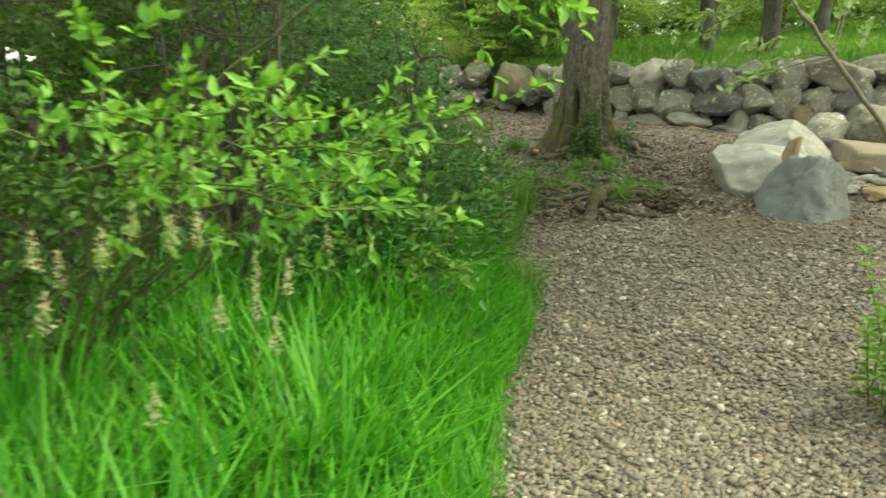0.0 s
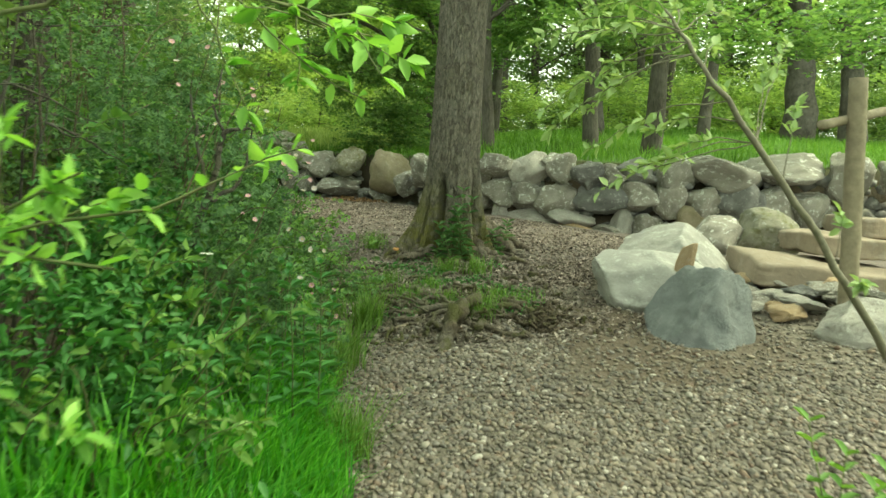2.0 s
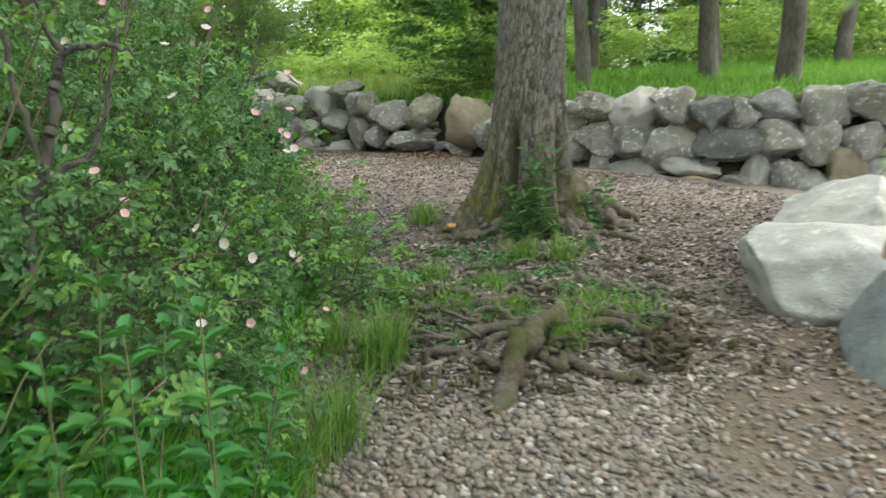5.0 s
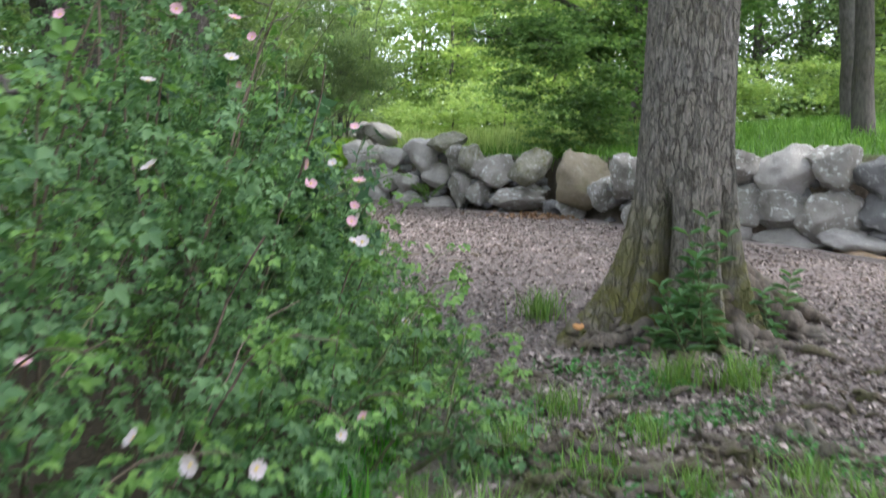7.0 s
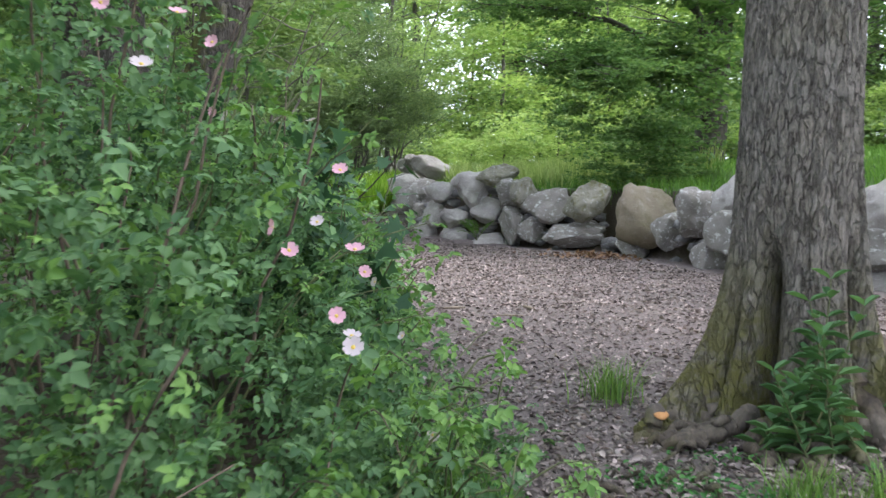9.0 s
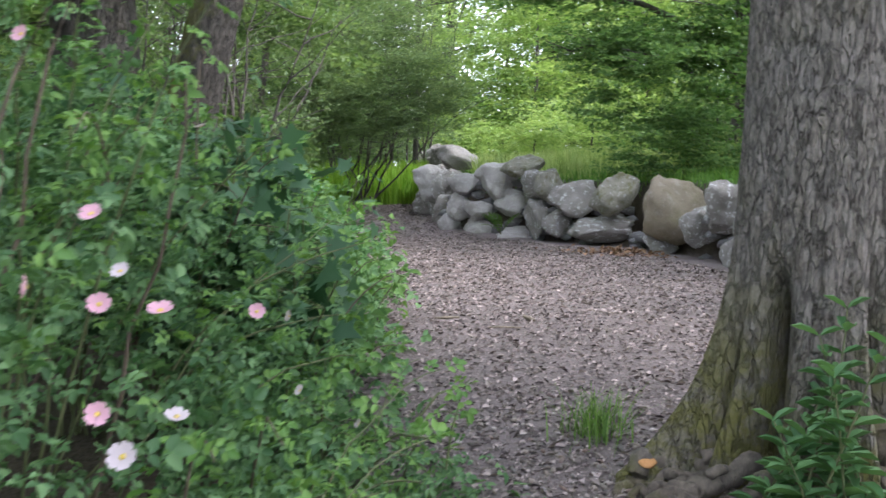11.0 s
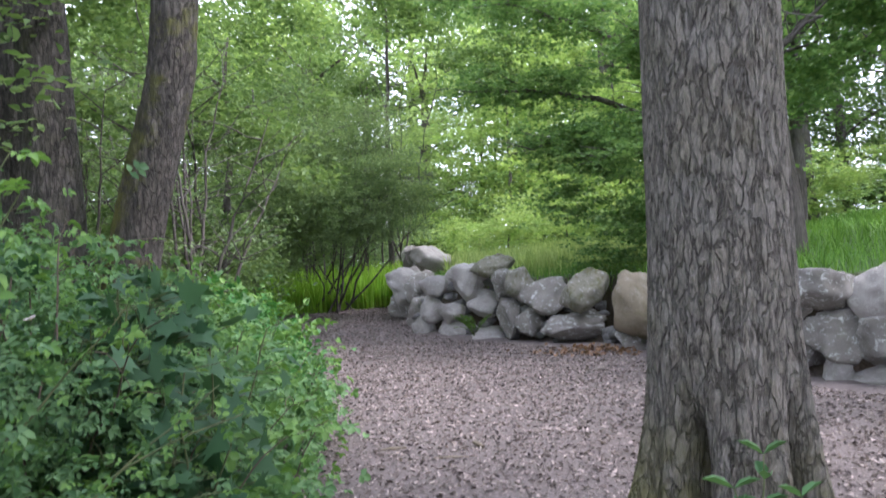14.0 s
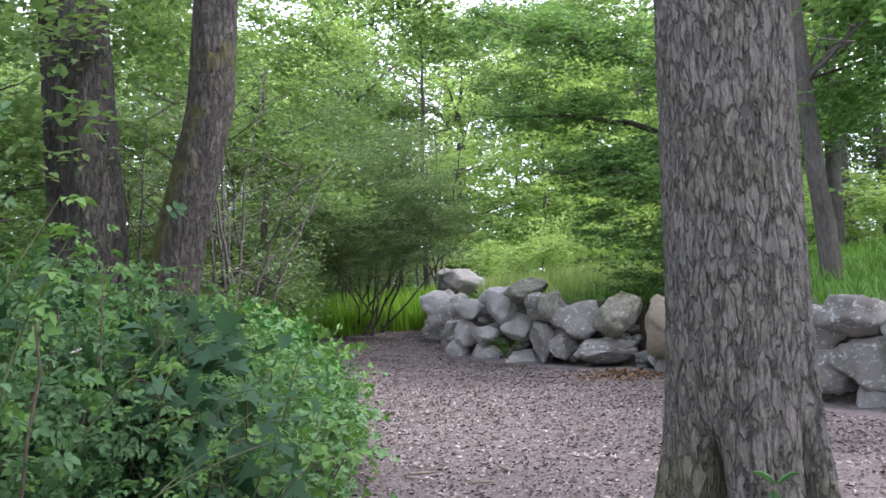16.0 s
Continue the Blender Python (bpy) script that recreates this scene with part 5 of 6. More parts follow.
# ---- trees and bushes round about ----
def crown_mesh(name, seed, material, n, clumps, leaf, radii=(1, 1, 1), aspect=0.6, lobed=False):
    """A crown about 1 in radius: many clumps of leaves with gaps between them."""
    r2 = np.random.default_rng(seed)
    c, u2 = cloud(r2, clumps, (0, 0, 0), np.array(radii) * 0.85, 0.4)
    c *= 1 + 0.25 * r2.normal(0, 1, (clumps, 1))
    which = r2.integers(0, clumps, n)
    size = r2.uniform(0.12, 0.30, clumps)
    off = r2.normal(0, 1, (n, 3)) * [1, 1, 0.42 if lobed else 0.5]
    p = c[which] + off * size[which][:, None] * 0.62
    v, f = palmate(r2, p, leaf, 0.4) if lobed else tuft(r2, p, leaf, aspect, 0.7)
    return mesh_np(name, v, f, material)


def limbs(seed, top, spread, n, r0):
    """Trunk and limbs of a tree that stands at the origin."""
    r2 = np.random.default_rng(seed)
    w = Soup()
    spine = bend((0, 0, -0.3), (r2.normal(0, 0.04) * top, r2.normal(0, 0.04) * top, top), r2, 0.06, 14)
    w.put(*tube(spine, [r0 * 1.35, r0, r0 * 0.85, r0 * 0.6, r0 * 0.25], 12))
    for k in range(n):
        i = int(r2.integers(5, 13))
        a = r2.uniform(0, 6.28)
        e = spine[i] + np.array([math.cos(a), math.sin(a), r2.uniform(0.0, 0.7)]) * spread * r2.uniform(0.5, 1.0)
        b = bend(spine[i], e, r2, 0.14, 8)
        w.put(*tube(b, [r0 * 0.3, r0 * 0.06], 6))
        for _ in range(3):
            q = b[int(r2.integers(3, 8))]
            w.put(*tube(bend(q, q + r2.normal(0, 0.3, 3) * spread * 0.6, r2, 0.14, 6), [r0 * 0.1, r0 * 0.02], 4))
    return w


CROWNS = {"wood": [crown_mesh("crown", 200 + k, WOOD_LEAF, 3000, 52, 0.066) for k in range(3)],
          "maple": [crown_mesh("crown", 210 + k, MAPLE, 1500, 60, 0.082, lobed=True) for k in range(3)],
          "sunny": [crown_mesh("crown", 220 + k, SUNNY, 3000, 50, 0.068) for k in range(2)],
          "shade": [crown_mesh("crown", 240 + k, SHADED_LEAF, 3000, 60, 0.06) for k in range(2)],
          "grey": [crown_mesh("crown", 230 + k, GREY_LEAF, 4600, 95, 0.058, aspect=0.4) for k in range(2)]}
TRUNKS = [limbs(300 + k, 6.5, 2.2, 11, 0.16).mesh("trunk", BARK_WOOD, True) for k in range(3)]
SLIM = [limbs(310 + k, 5.0, 1.3, 9, 0.055).mesh("trunk", BARK_WOOD, True) for k in range(3)]
tree_rng = np.random.default_rng(99)


def wood_tree(x, y, thick, crowns, sort, lean=0.0, label="woodland tree with dark bark and loose green foliage", slim=False, height=1.0):
    """A tree: trunk with limbs and crowns given as (dx, dy, z, rx, rz)."""
    z = float(lie(x, y))
    o = thing("tree", (x, y, z), label, "tree", "woodland trees")
    t2 = part("trunk", (SLIM if slim else TRUNKS)[int(tree_rng.integers(3))], o)
    t2.matrix_basis = pose(0, 0, 0, 0, lean, tree_rng.uniform(0, 360)) @ Matrix.Diagonal((thick, thick, height, 1))
    for dx, dy, cz, rx, rz in crowns:
        c2 = part("crown", CROWNS[sort][int(tree_rng.integers(len(CROWNS[sort])))], o)
        c2.matrix_basis = pose(dx, dy, cz, tree_rng.uniform(-12, 12), tree_rng.uniform(-12, 12), tree_rng.uniform(0, 360)) @ Matrix.Diagonal((rx, rx, rz, 1))
    return o


def bush(x, y, rx, rz, sort, label="loose green bush in the woodland", lift=0.75):
    z = float(lie(x, y))
    o = thing("bush", (x, y, z), label, "bush", "woodland bushes")
    c2 = part("foliage", CROWNS[sort][int(tree_rng.integers(len(CROWNS[sort])))], o)
    c2.matrix_basis = pose(0, 0, rz * lift, 0, 0, tree_rng.uniform(0, 360)) @ Matrix.Diagonal((rx, rx, rz, 1))
    t2 = part("stemwork", SLIM[int(tree_rng.integers(3))], o)
    t2.matrix_basis = Matrix.Diagonal((0.5, 0.5, rz / 4.2, 1))
    return o


# three big trunks in the undergrowth
def big_trunk(name, pts, r0, seed, material, label, mossy=0.0):
    """A furrowed trunk through a few points."""
    r2 = np.random.default_rng(seed)
    p = np.asarray(pts, float)
    s = np.linspace(0, len(p) - 1, 240)
    q = np.stack([np.interp(s, range(len(p)), p[:, k]) for k in range(3)], 1)
    for _ in range(60):
        q[1:-1] = (q[:-2] + 2 * q[1:-1] + q[2:]) / 4
    rad = r0 * (1.0 + 0.45 * np.exp(-(q[:, 2] - q[0, 2]) / 0.5)) * np.linspace(1.0, 0.72, len(q))
    v, f = tube(q, rad, 70)
    crack_shade = np.zeros(len(v), np.float32)
    for k in range(len(v)):
        c = q[k // 70]
        d = unit(v[k] - c)
        t3 = Vector((v[k][0] * 19, v[k][1] * 19, v[k][2] * 4.5))
        t3 = noise.voronoi(t3 + noise.noise_vector(t3 * 0.6) * 0.5)[0]
        deep = math.exp(-((t3[1] - t3[0]) / 0.17) ** 2)
        v[k] -= d * 0.012 * deep
        # depth also darkens the colour here: inner bark and painted shade
        crack_shade[k] = 0.5 * max(deep - 0.1, 0)
    o = thing(name, tuple(p[0]), label, "tree", "woodland trees")
    me2 = mesh_np("trunk", v, f, material, True)
    me2.attributes.new("crack_shade", "FLOAT", "POINT").data.foreach_set("value", crack_shade)
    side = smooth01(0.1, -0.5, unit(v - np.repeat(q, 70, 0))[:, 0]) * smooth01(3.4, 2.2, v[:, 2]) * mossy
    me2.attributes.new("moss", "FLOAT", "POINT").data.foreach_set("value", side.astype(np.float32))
    hang("trunk", me2, o)
    return o


def hang_crowns(o, sort, rows):
    for x, y, z, rx, rz in rows:
        c2 = part("crown", CROWNS[sort][int(tree_rng.integers(len(CROWNS[sort])))], o)
        c2.matrix_parent_inverse = o.matrix_basis.inverted()
        c2.matrix_basis = pose(x, y, z, 0, 0, tree_rng.uniform(0, 360)) @ Matrix.Diagonal((rx, rx, rz, 1))


o = big_trunk("tree", [on(-3.15, 13.4, -0.1), (-3.18, 13.4, 2.2), (-3.3, 13.45, 4.2), (-3.5, 13.5, 8)], 0.27, 1, BARK_DARK, "thick woodland tree with deeply furrowed grey-brown bark")
hang_crowns(o, "wood", [(-3.6, 13.5, 7.4, 2.4, 1.8), (-4.6, 12.5, 6.0, 1.6, 1.1)])
o = big_trunk("tree", [on(-2.75, 13.4, -0.1), (-2.43, 13.4, 2.1), (-2.06, 13.4, 3.4), (-1.96, 13.4, 4.6), (-1.8, 13.4, 8)], 0.235, 2, BARK_MOSS, "leaning woodland tree with yellow-green moss on its bark", 1.0)
hang_crowns(o, "wood", [(-2.0, 13.6, 7.0, 2.2, 1.6), (-1.2, 14.5, 6.2, 1.5, 0.9)])
o = big_trunk("tree", [on(-4.42, 14.8, -0.1), (-4.4, 14.8, 2.2), (-4.55, 14.8, 8)], 0.26, 3, BARK_DARK, "thick woodland tree with furrowed dark bark")
hang_crowns(o, "wood", [(-4.4, 13.6, 7.0, 2.2, 1.6)])

# the many-stemmed shrub beyond the bend
shrub = thing("shrub", on(-3.75, 24.3), "many-stemmed shrub with small grey-green leaves over bright grass", "shrub")
w = Soup()
for k in range(13):
    a = on(-3.85 + rng.normal(0, 0.25), 24.3 + rng.normal(0, 0.2))
    b = (a[0] + rng.uniform(-1.8, 2.4), a[1] + rng.normal(-0.3, 0.6), a[2] + rng.uniform(1.5, 3.6))
    p = bend(a, b, rng, 0.12, 12, 0.1)
    w.put(*tube(p, [0.025, 0.008], 6))
    for _ in range(4):
        q = p[int(rng.integers(5, 12))]
        w.put(*tube(bend(q, q + rng.normal(0, 0.45, 3) + [0, 0, 0.35], rng, 0.12, 6), [0.010, 0.003], 4))
hang("stemwork", w.mesh("stemwork", BARK_DARK, True), shrub)
hang_crowns(shrub, "grey", [(-2.3, 23.2, 2.75, 1.0, 0.6), (-3.3, 23.2, 2.9, 1.2, 0.7), (-4.4, 23.4, 2.8, 1.3, 0.7), (-5.4, 23.4, 2.9, 1.2, 0.9), (-2.6, 23.4, 3.6, 1.2, 0.8), (-3.8, 23.6, 3.8, 1.4, 0.8), (-5.0, 23.8, 4.0, 1.4, 0.9),
                            (-2.9, 23.8, 4.4, 1.2, 0.7), (-4.2, 24.2, 5.0, 1.6, 1.0), (-1.9, 23.4, 3.1, 0.7, 0.5), (-5.9, 23.8, 2.3, 1.0, 0.8), (-2.8, 23.0, 2.5, 0.9, 0.45), (-3.9, 23.1, 3.2, 1.1, 0.6), (-4.9, 23.1, 2.4, 1.0, 0.6), (-2.4, 23.1, 3.3, 0.9, 0.6), (-4.6, 23.0, 1.9, 0.9, 0.5), (-5.4, 22.9, 1.6, 0.8, 0.6), (-3.3, 22.9, 2.3, 0.8, 0.35)])

# bright meadow grass beyond the bend and on the terrace
g = Soup()
y = rng.uniform(23.0, 29, 9000)
xy = np.column_stack([VERGE(y) - 3.6 * rng.random(9000) ** 1.5, y])
g.put(*blades(rng, feet(xy), np.interp(xy[:, 1], [23.0, 24, 25], [0.4, 0.6, 0.85]), 0.026, 0.3))
tagged(new("meadow_grass", g.mesh("meadow_grass", MEADOW_SUNLIT)), "bright sunlit green grass beyond the path's bend", "grass", kind="stuff")
g = Soup()
xy = np.column_stack([rng.uniform(-3.5, 16, 60000), rng.uniform(12.4, 30, 60000)])
d = behind(xy[:, 0], xy[:, 1])
xy = xy[(d > 0.5) & (rng.random(len(d)) < np.clip(1.3 - d / 14, 0.25, 1))]
g.put(*blades(rng, feet(xy), 0.24, 0.014, 0.7))
tagged(new("terrace_grass", g.mesh("terrace_grass", TERRACE)), "green grass growing above the stone wall", "grass", kind="stuff")

g = Soup()
xy = np.column_stack([rng.uniform(-2.5, 3.5, 20000), rng.uniform(20.5, 34, 20000)])
xy = xy[behind(xy[:, 0], xy[:, 1]) > 0.8]
g.put(*blades(rng, feet(xy), 0.5, 0.022, 0.4))
tagged(new("meadow_grass", g.mesh("meadow_grass", PALE_MEADOW_SUNLIT)), "tall yellow-green sunlit grass behind the wall's top", "grass", kind="stuff")
# turf on the open side
g = Soup()
xy = np.column_stack([rng.uniform(3.9, 9, 9000), rng.uniform(-4, 6, 9000)])
g.put(*blades(rng, feet(xy), 0.16, 0.012, 0.7))
xy = np.column_stack([rng.uniform(-3.4, -0.6, 5000), rng.uniform(-4, 0.3, 5000)])
g.put(*blades(rng, feet(xy), 0.45, 0.016, 0.7))
tagged(new("turf_grass", g.mesh("turf_grass", TERRACE)), "short green grass beside the gravel", "grass", kind="stuff")

# a maple that hangs over the wall
o = wood_tree(3.3, 21.5, 1.5, [(0.0, -1.8, 1.6, 1.3, 0.8), (-0.6, -1.8, 3.0, 1.4, 0.6), (-1.2, -0.6, 5.4, 1.8, 0.7), (0.4, -1.0, 4.6, 2.0, 0.8), (0.8, -0.5, 2.8, 1.7, 1.0), (-0.4, -0.8, 6.6, 2.2, 0.8)], "maple", 0,
              "broad maple with dark green foliage hanging over the stone wall")
boughs, r = Soup(), np.random.default_rng(640)
for a, e in (((3.3, 21.4, 2.6), (0.6, 19.6, 3.3)), ((3.3, 21.4, 3.4), (-0.4, 20.4, 4.4)), ((3.3, 21.4, 4.2), (0.2, 19.2, 5.4)), ((3.3, 21.4, 3.0), (1.6, 18.6, 3.0)), ((3.3, 21.4, 4.6), (-0.9, 21.2, 6.2)), ((3.3, 21.4, 3.8), (2.2, 18.4, 4.6))):
    p = bend(a, e, r, 0.08, 12, 0.35)
    boughs.put(*tube(p, [0.06, 0.045, 0.012], 7))
    for k in range(5, 12):
        for side in (-1, 1):
            q = p[k]
            t2 = bend(q, q + np.array([-0.35, side * 0.5, r.uniform(-0.05, 0.2)]) * r.uniform(0.6, 1.4), r, 0.1, 6)
            boughs.put(*tube(t2, [0.012, 0.004], 4))
    hang_crowns(o, "maple", [(*(p[11] + [0.1, 0, 0.02]), 0.75, 0.4), (*(p[9] + [0, 0, 0.06]), 0.9, 0.45), (*(p[7] + [0, 0, 0.04]), 0.9, 0.45)])
hang_crowns(o, "maple", [(1.1, 19.9, 2.6, 0.8, 0.5), (1.8, 19.5, 2.1, 0.9, 0.5), (2.4, 19.3, 2.6, 0.9, 0.6), (1.7, 20.0, 3.2, 1.0, 0.5), (2.6, 19.7, 3.5, 1.0, 0.5), (2.3, 19.4, 1.75, 0.8, 0.35), (1.4, 19.7, 1.7, 0.6, 0.3)])
hang("boughwork", boughs.mesh("boughwork", BARK_WOOD, True), o)
wood_tree(-3.4, 27.5, 1.2, [(2.6, -1, 5.4, 1.8, 1.0), (4.1, -1.5, 6.5, 2.0, 1.1), (1.1, 0, 6.8, 2.2, 1.4), (0.4, -2.5, 7.4, 2.2, 1.2)], "wood", 3, "slender woodland tree with airy crown beyond the wall", True, 1.5)
wood_tree(6.2, 15.6, 0.9, [(-2.0, -3.2, 1.75, 1.0, 0.5), (-0.4, -3.0, 1.6, 1.1, 0.5), (1.4, -2.8, 1.8, 1.2, 0.6), (-1.2, -1.0, 2.8, 1.5, 0.8), (1.0, -0.5, 3.2, 1.8, 0.9), (3.0, -1.5, 2.4, 1.3, 0.7)], "maple", 0, "low-branched maple with light green leaves over the stone wall")
# trees on the terrace
for x, y, k in ((4.8, 22, 0.75), (7.4, 22, 1.25), (9.7, 21, 0.8), (12.7, 22, 2.2), (13.9, 21.5, 1.8), (6.1, 26, 0.7), (10.8, 26, 0.9), (16.5, 20, 1.4)):
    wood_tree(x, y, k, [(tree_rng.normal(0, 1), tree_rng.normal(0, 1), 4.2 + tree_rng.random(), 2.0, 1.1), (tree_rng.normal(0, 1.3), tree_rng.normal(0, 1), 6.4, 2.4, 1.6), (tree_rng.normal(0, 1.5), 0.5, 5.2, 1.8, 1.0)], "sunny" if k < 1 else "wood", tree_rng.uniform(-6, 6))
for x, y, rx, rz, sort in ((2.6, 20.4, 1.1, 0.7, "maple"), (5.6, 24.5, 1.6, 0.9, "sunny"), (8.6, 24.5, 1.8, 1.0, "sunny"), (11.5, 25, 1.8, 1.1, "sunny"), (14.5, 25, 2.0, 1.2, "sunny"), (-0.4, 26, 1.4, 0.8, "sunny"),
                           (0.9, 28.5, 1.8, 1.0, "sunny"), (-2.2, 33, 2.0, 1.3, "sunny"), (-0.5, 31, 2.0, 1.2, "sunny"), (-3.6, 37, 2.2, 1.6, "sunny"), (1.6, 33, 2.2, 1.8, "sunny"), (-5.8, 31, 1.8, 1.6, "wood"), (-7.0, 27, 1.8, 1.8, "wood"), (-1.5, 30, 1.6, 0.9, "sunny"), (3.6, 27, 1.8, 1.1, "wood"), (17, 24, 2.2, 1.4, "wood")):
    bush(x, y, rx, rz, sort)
for x, y, k, crowns in ((3.65, 17.0, 0.62, [(-0.2, 0.3, 4.6, 1.3, 0.6), (0.9, 0.0, 3.2, 1.2, 0.55), (1.3, -0.4, 4.4, 1.3, 0.6), (0.4, 0.6, 2.0, 1.0, 0.5)]),
                        (5.7, 17.2, 0.8, [(-0.4, 0.2, 3.6, 1.3, 0.6), (0.6, -0.2, 4.6, 1.5, 0.7), (-1.0, 0.5, 2.6, 1.1, 0.5), (1.2, 0.5, 3.0, 1.2, 0.6)])):
    wood_tree(x, y, k, crowns, "maple", 2, "young maple with broad green leaves on the turf above the wall")
for x, y in ((-8.8, 27.5), (-10.5, 31)):
    wood_tree(x, y, 1.3, [(0, 0, 5.5, 2.2, 1.6), (tree_rng.normal(0, 1), 0, 7.6, 2.4, 1.6), (tree_rng.normal(0, 1), 0, 10.0, 2.2, 1.6)], "wood", 0, "tall slender woodland tree with airy green crown", True, 2.2)
# wood behind the hedge
for x, y in ((-3.4, 4.2), (-3.8, 6.8), (-4.6, 9.2), (-5.4, 11.4), (-5.8, 15.5), (-4.8, 17.5), (-6.6, 19), (-7.8, 14), (-6.4, 8), (-7.5, 22.5), (-5.6, 24.5), (-2.9, 8.6), (-4.8, 2.0), (-8.5, 11), (-4.2, 19.3)):
    wood_tree(x, y, tree_rng.uniform(0.8, 1.6), [(tree_rng.normal(0, 0.5), tree_rng.normal(0, 0.5), 1.5 + 0.5 * tree_rng.random(), 1.3, 1.0), (tree_rng.normal(0, 0.7), tree_rng.normal(0, 0.7), 3.2, 1.6, 1.1), (tree_rng.normal(0, 0.7), tree_rng.normal(0, 0.7), 4.9, 1.6, 1.1)], "wood",
              tree_rng.uniform(-8, 8), "slim woodland tree with many twigs and green leaves", True)
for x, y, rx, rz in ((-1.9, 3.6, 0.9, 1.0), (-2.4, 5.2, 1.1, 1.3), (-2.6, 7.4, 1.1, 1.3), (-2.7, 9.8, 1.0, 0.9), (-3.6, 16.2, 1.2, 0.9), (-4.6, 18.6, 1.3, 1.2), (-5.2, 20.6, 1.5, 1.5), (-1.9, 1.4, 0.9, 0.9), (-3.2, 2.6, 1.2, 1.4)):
    # bushes before y 8 take the shaded leaf colour
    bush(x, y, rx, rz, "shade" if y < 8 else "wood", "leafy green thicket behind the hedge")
# bare twigs in the shade of the thicket
twigs, r = thing("dead_twigs", on(-1.5, 4.6), "tangle of bare brown stems and twigs in a shady thicket", "shrub"), np.random.default_rng(71)
w = Soup()
for k in range(34):
    x, y = r.uniform(-2.6, -1.25), r.uniform(4.4, 7.0)
    p = bend(on(x, y, -0.05), (x + r.normal(0, 0.3), y + r.normal(0, 0.3), r.uniform(1.4, 2.6)), r, 0.14, 10)
    w.put(*tube(p, [r.uniform(0.008, 0.026), 0.004], 6))
    for _ in range(4):
        q = p[int(r.integers(3, 10))]
        w.put(*tube(bend(q, q + r.normal(0, 0.32, 3) * [1.3, 1, 0.5], r, 0.14, 7), [0.007, 0.002], 4))
hang("twigwork", w.mesh("twigwork", BARK_WOOD, True), twigs)
# thin many-stemmed young trees with dark twigs, in front of the pale wood
def thin_tree(x, y, h, seed):
    r2 = np.random.default_rng(seed)
    o = thing("young_tree", on(x, y), "thin many-stemmed young tree with dark twigs and small grey-green leaves", "tree", "young trees")
    w, tips = Soup(), []
    for _ in range(4):
        p = bend(on(x + r2.normal(0, 0.12), y + r2.normal(0, 0.12)), (x + r2.normal(0, 0.55), y + r2.normal(0, 0.5), float(lie(x, y)) + h * r2.uniform(0.7, 1.05)), r2, 0.14, 16)
        w.put(*tube(p, [0.03, 0.018, 0.006], 6))
        for _ in range(9):
            q = p[int(r2.integers(4, 16))]
            b = bend(q, q + np.array([r2.normal(0, 0.6), r2.normal(0, 0.5), r2.uniform(0.1, 0.7)]), r2, 0.16, 8)
            w.put(*tube(b, [0.010, 0.003], 4))
            tips.append(b)
    hang("branchwork", w.mesh("branchwork", BARK_WOOD, True), o)
    at = np.concatenate([b[r2.integers(3, 8, 26)] + r2.normal(0, 0.09, (26, 3)) for b in tips])
    hang("foliage", mesh_np("foliage", *tuft(r2, at, 0.06, 0.42, 0.5), GREY_LEAF), o)


for k, (x, y, h) in enumerate(((-3.7, 17.2, 4.2), (-4.3, 18.4, 4.8), (-5.2, 19.4, 4.4), (-4.9, 16.6, 3.8), (-6.0, 20.8, 5.0), (-3.6, 26.6, 5.2), (-4.9, 26.0, 5.6), (-2.9, 15.6, 3.4), (-6.9, 22.0, 5.4), (-3.3, 28.6, 6.0))):
    thin_tree(x, y, h, 700 + k)
# far wood that closes the view
for k in range(26):
    a = radians(-62 + 124 * k / 25 + tree_rng.uniform(-2, 2))
    x, y = 0.5 + 48 * math.sin(a), 8 + 44 * math.cos(a)
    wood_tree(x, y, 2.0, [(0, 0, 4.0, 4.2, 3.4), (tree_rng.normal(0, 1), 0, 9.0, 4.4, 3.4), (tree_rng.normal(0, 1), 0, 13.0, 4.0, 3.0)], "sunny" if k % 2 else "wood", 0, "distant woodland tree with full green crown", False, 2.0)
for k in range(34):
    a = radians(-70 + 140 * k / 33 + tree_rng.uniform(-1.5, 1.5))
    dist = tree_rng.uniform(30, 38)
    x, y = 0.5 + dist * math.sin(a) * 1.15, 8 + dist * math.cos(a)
    # trees towards the bright opening take the sunlit leaf colour
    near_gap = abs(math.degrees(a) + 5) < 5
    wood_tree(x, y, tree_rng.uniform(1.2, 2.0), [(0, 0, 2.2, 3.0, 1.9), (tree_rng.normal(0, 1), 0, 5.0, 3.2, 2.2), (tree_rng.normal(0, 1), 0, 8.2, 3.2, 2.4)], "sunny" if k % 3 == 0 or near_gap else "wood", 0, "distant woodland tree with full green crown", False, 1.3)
# unseen trees behind the camera, added to close the place and shade it
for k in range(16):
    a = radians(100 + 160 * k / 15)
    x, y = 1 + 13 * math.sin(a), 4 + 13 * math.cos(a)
    wood_tree(x, y, 1.4, [(0, 0, 2.5, 2.6, 2.0)], "wood", 0, "woodland tree added out of view behind the path's start, with green crown")
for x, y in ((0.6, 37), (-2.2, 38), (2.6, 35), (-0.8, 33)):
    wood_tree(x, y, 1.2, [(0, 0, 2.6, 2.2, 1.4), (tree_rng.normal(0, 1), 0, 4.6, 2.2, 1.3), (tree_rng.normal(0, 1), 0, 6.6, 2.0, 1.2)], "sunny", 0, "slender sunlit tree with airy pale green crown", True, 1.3)
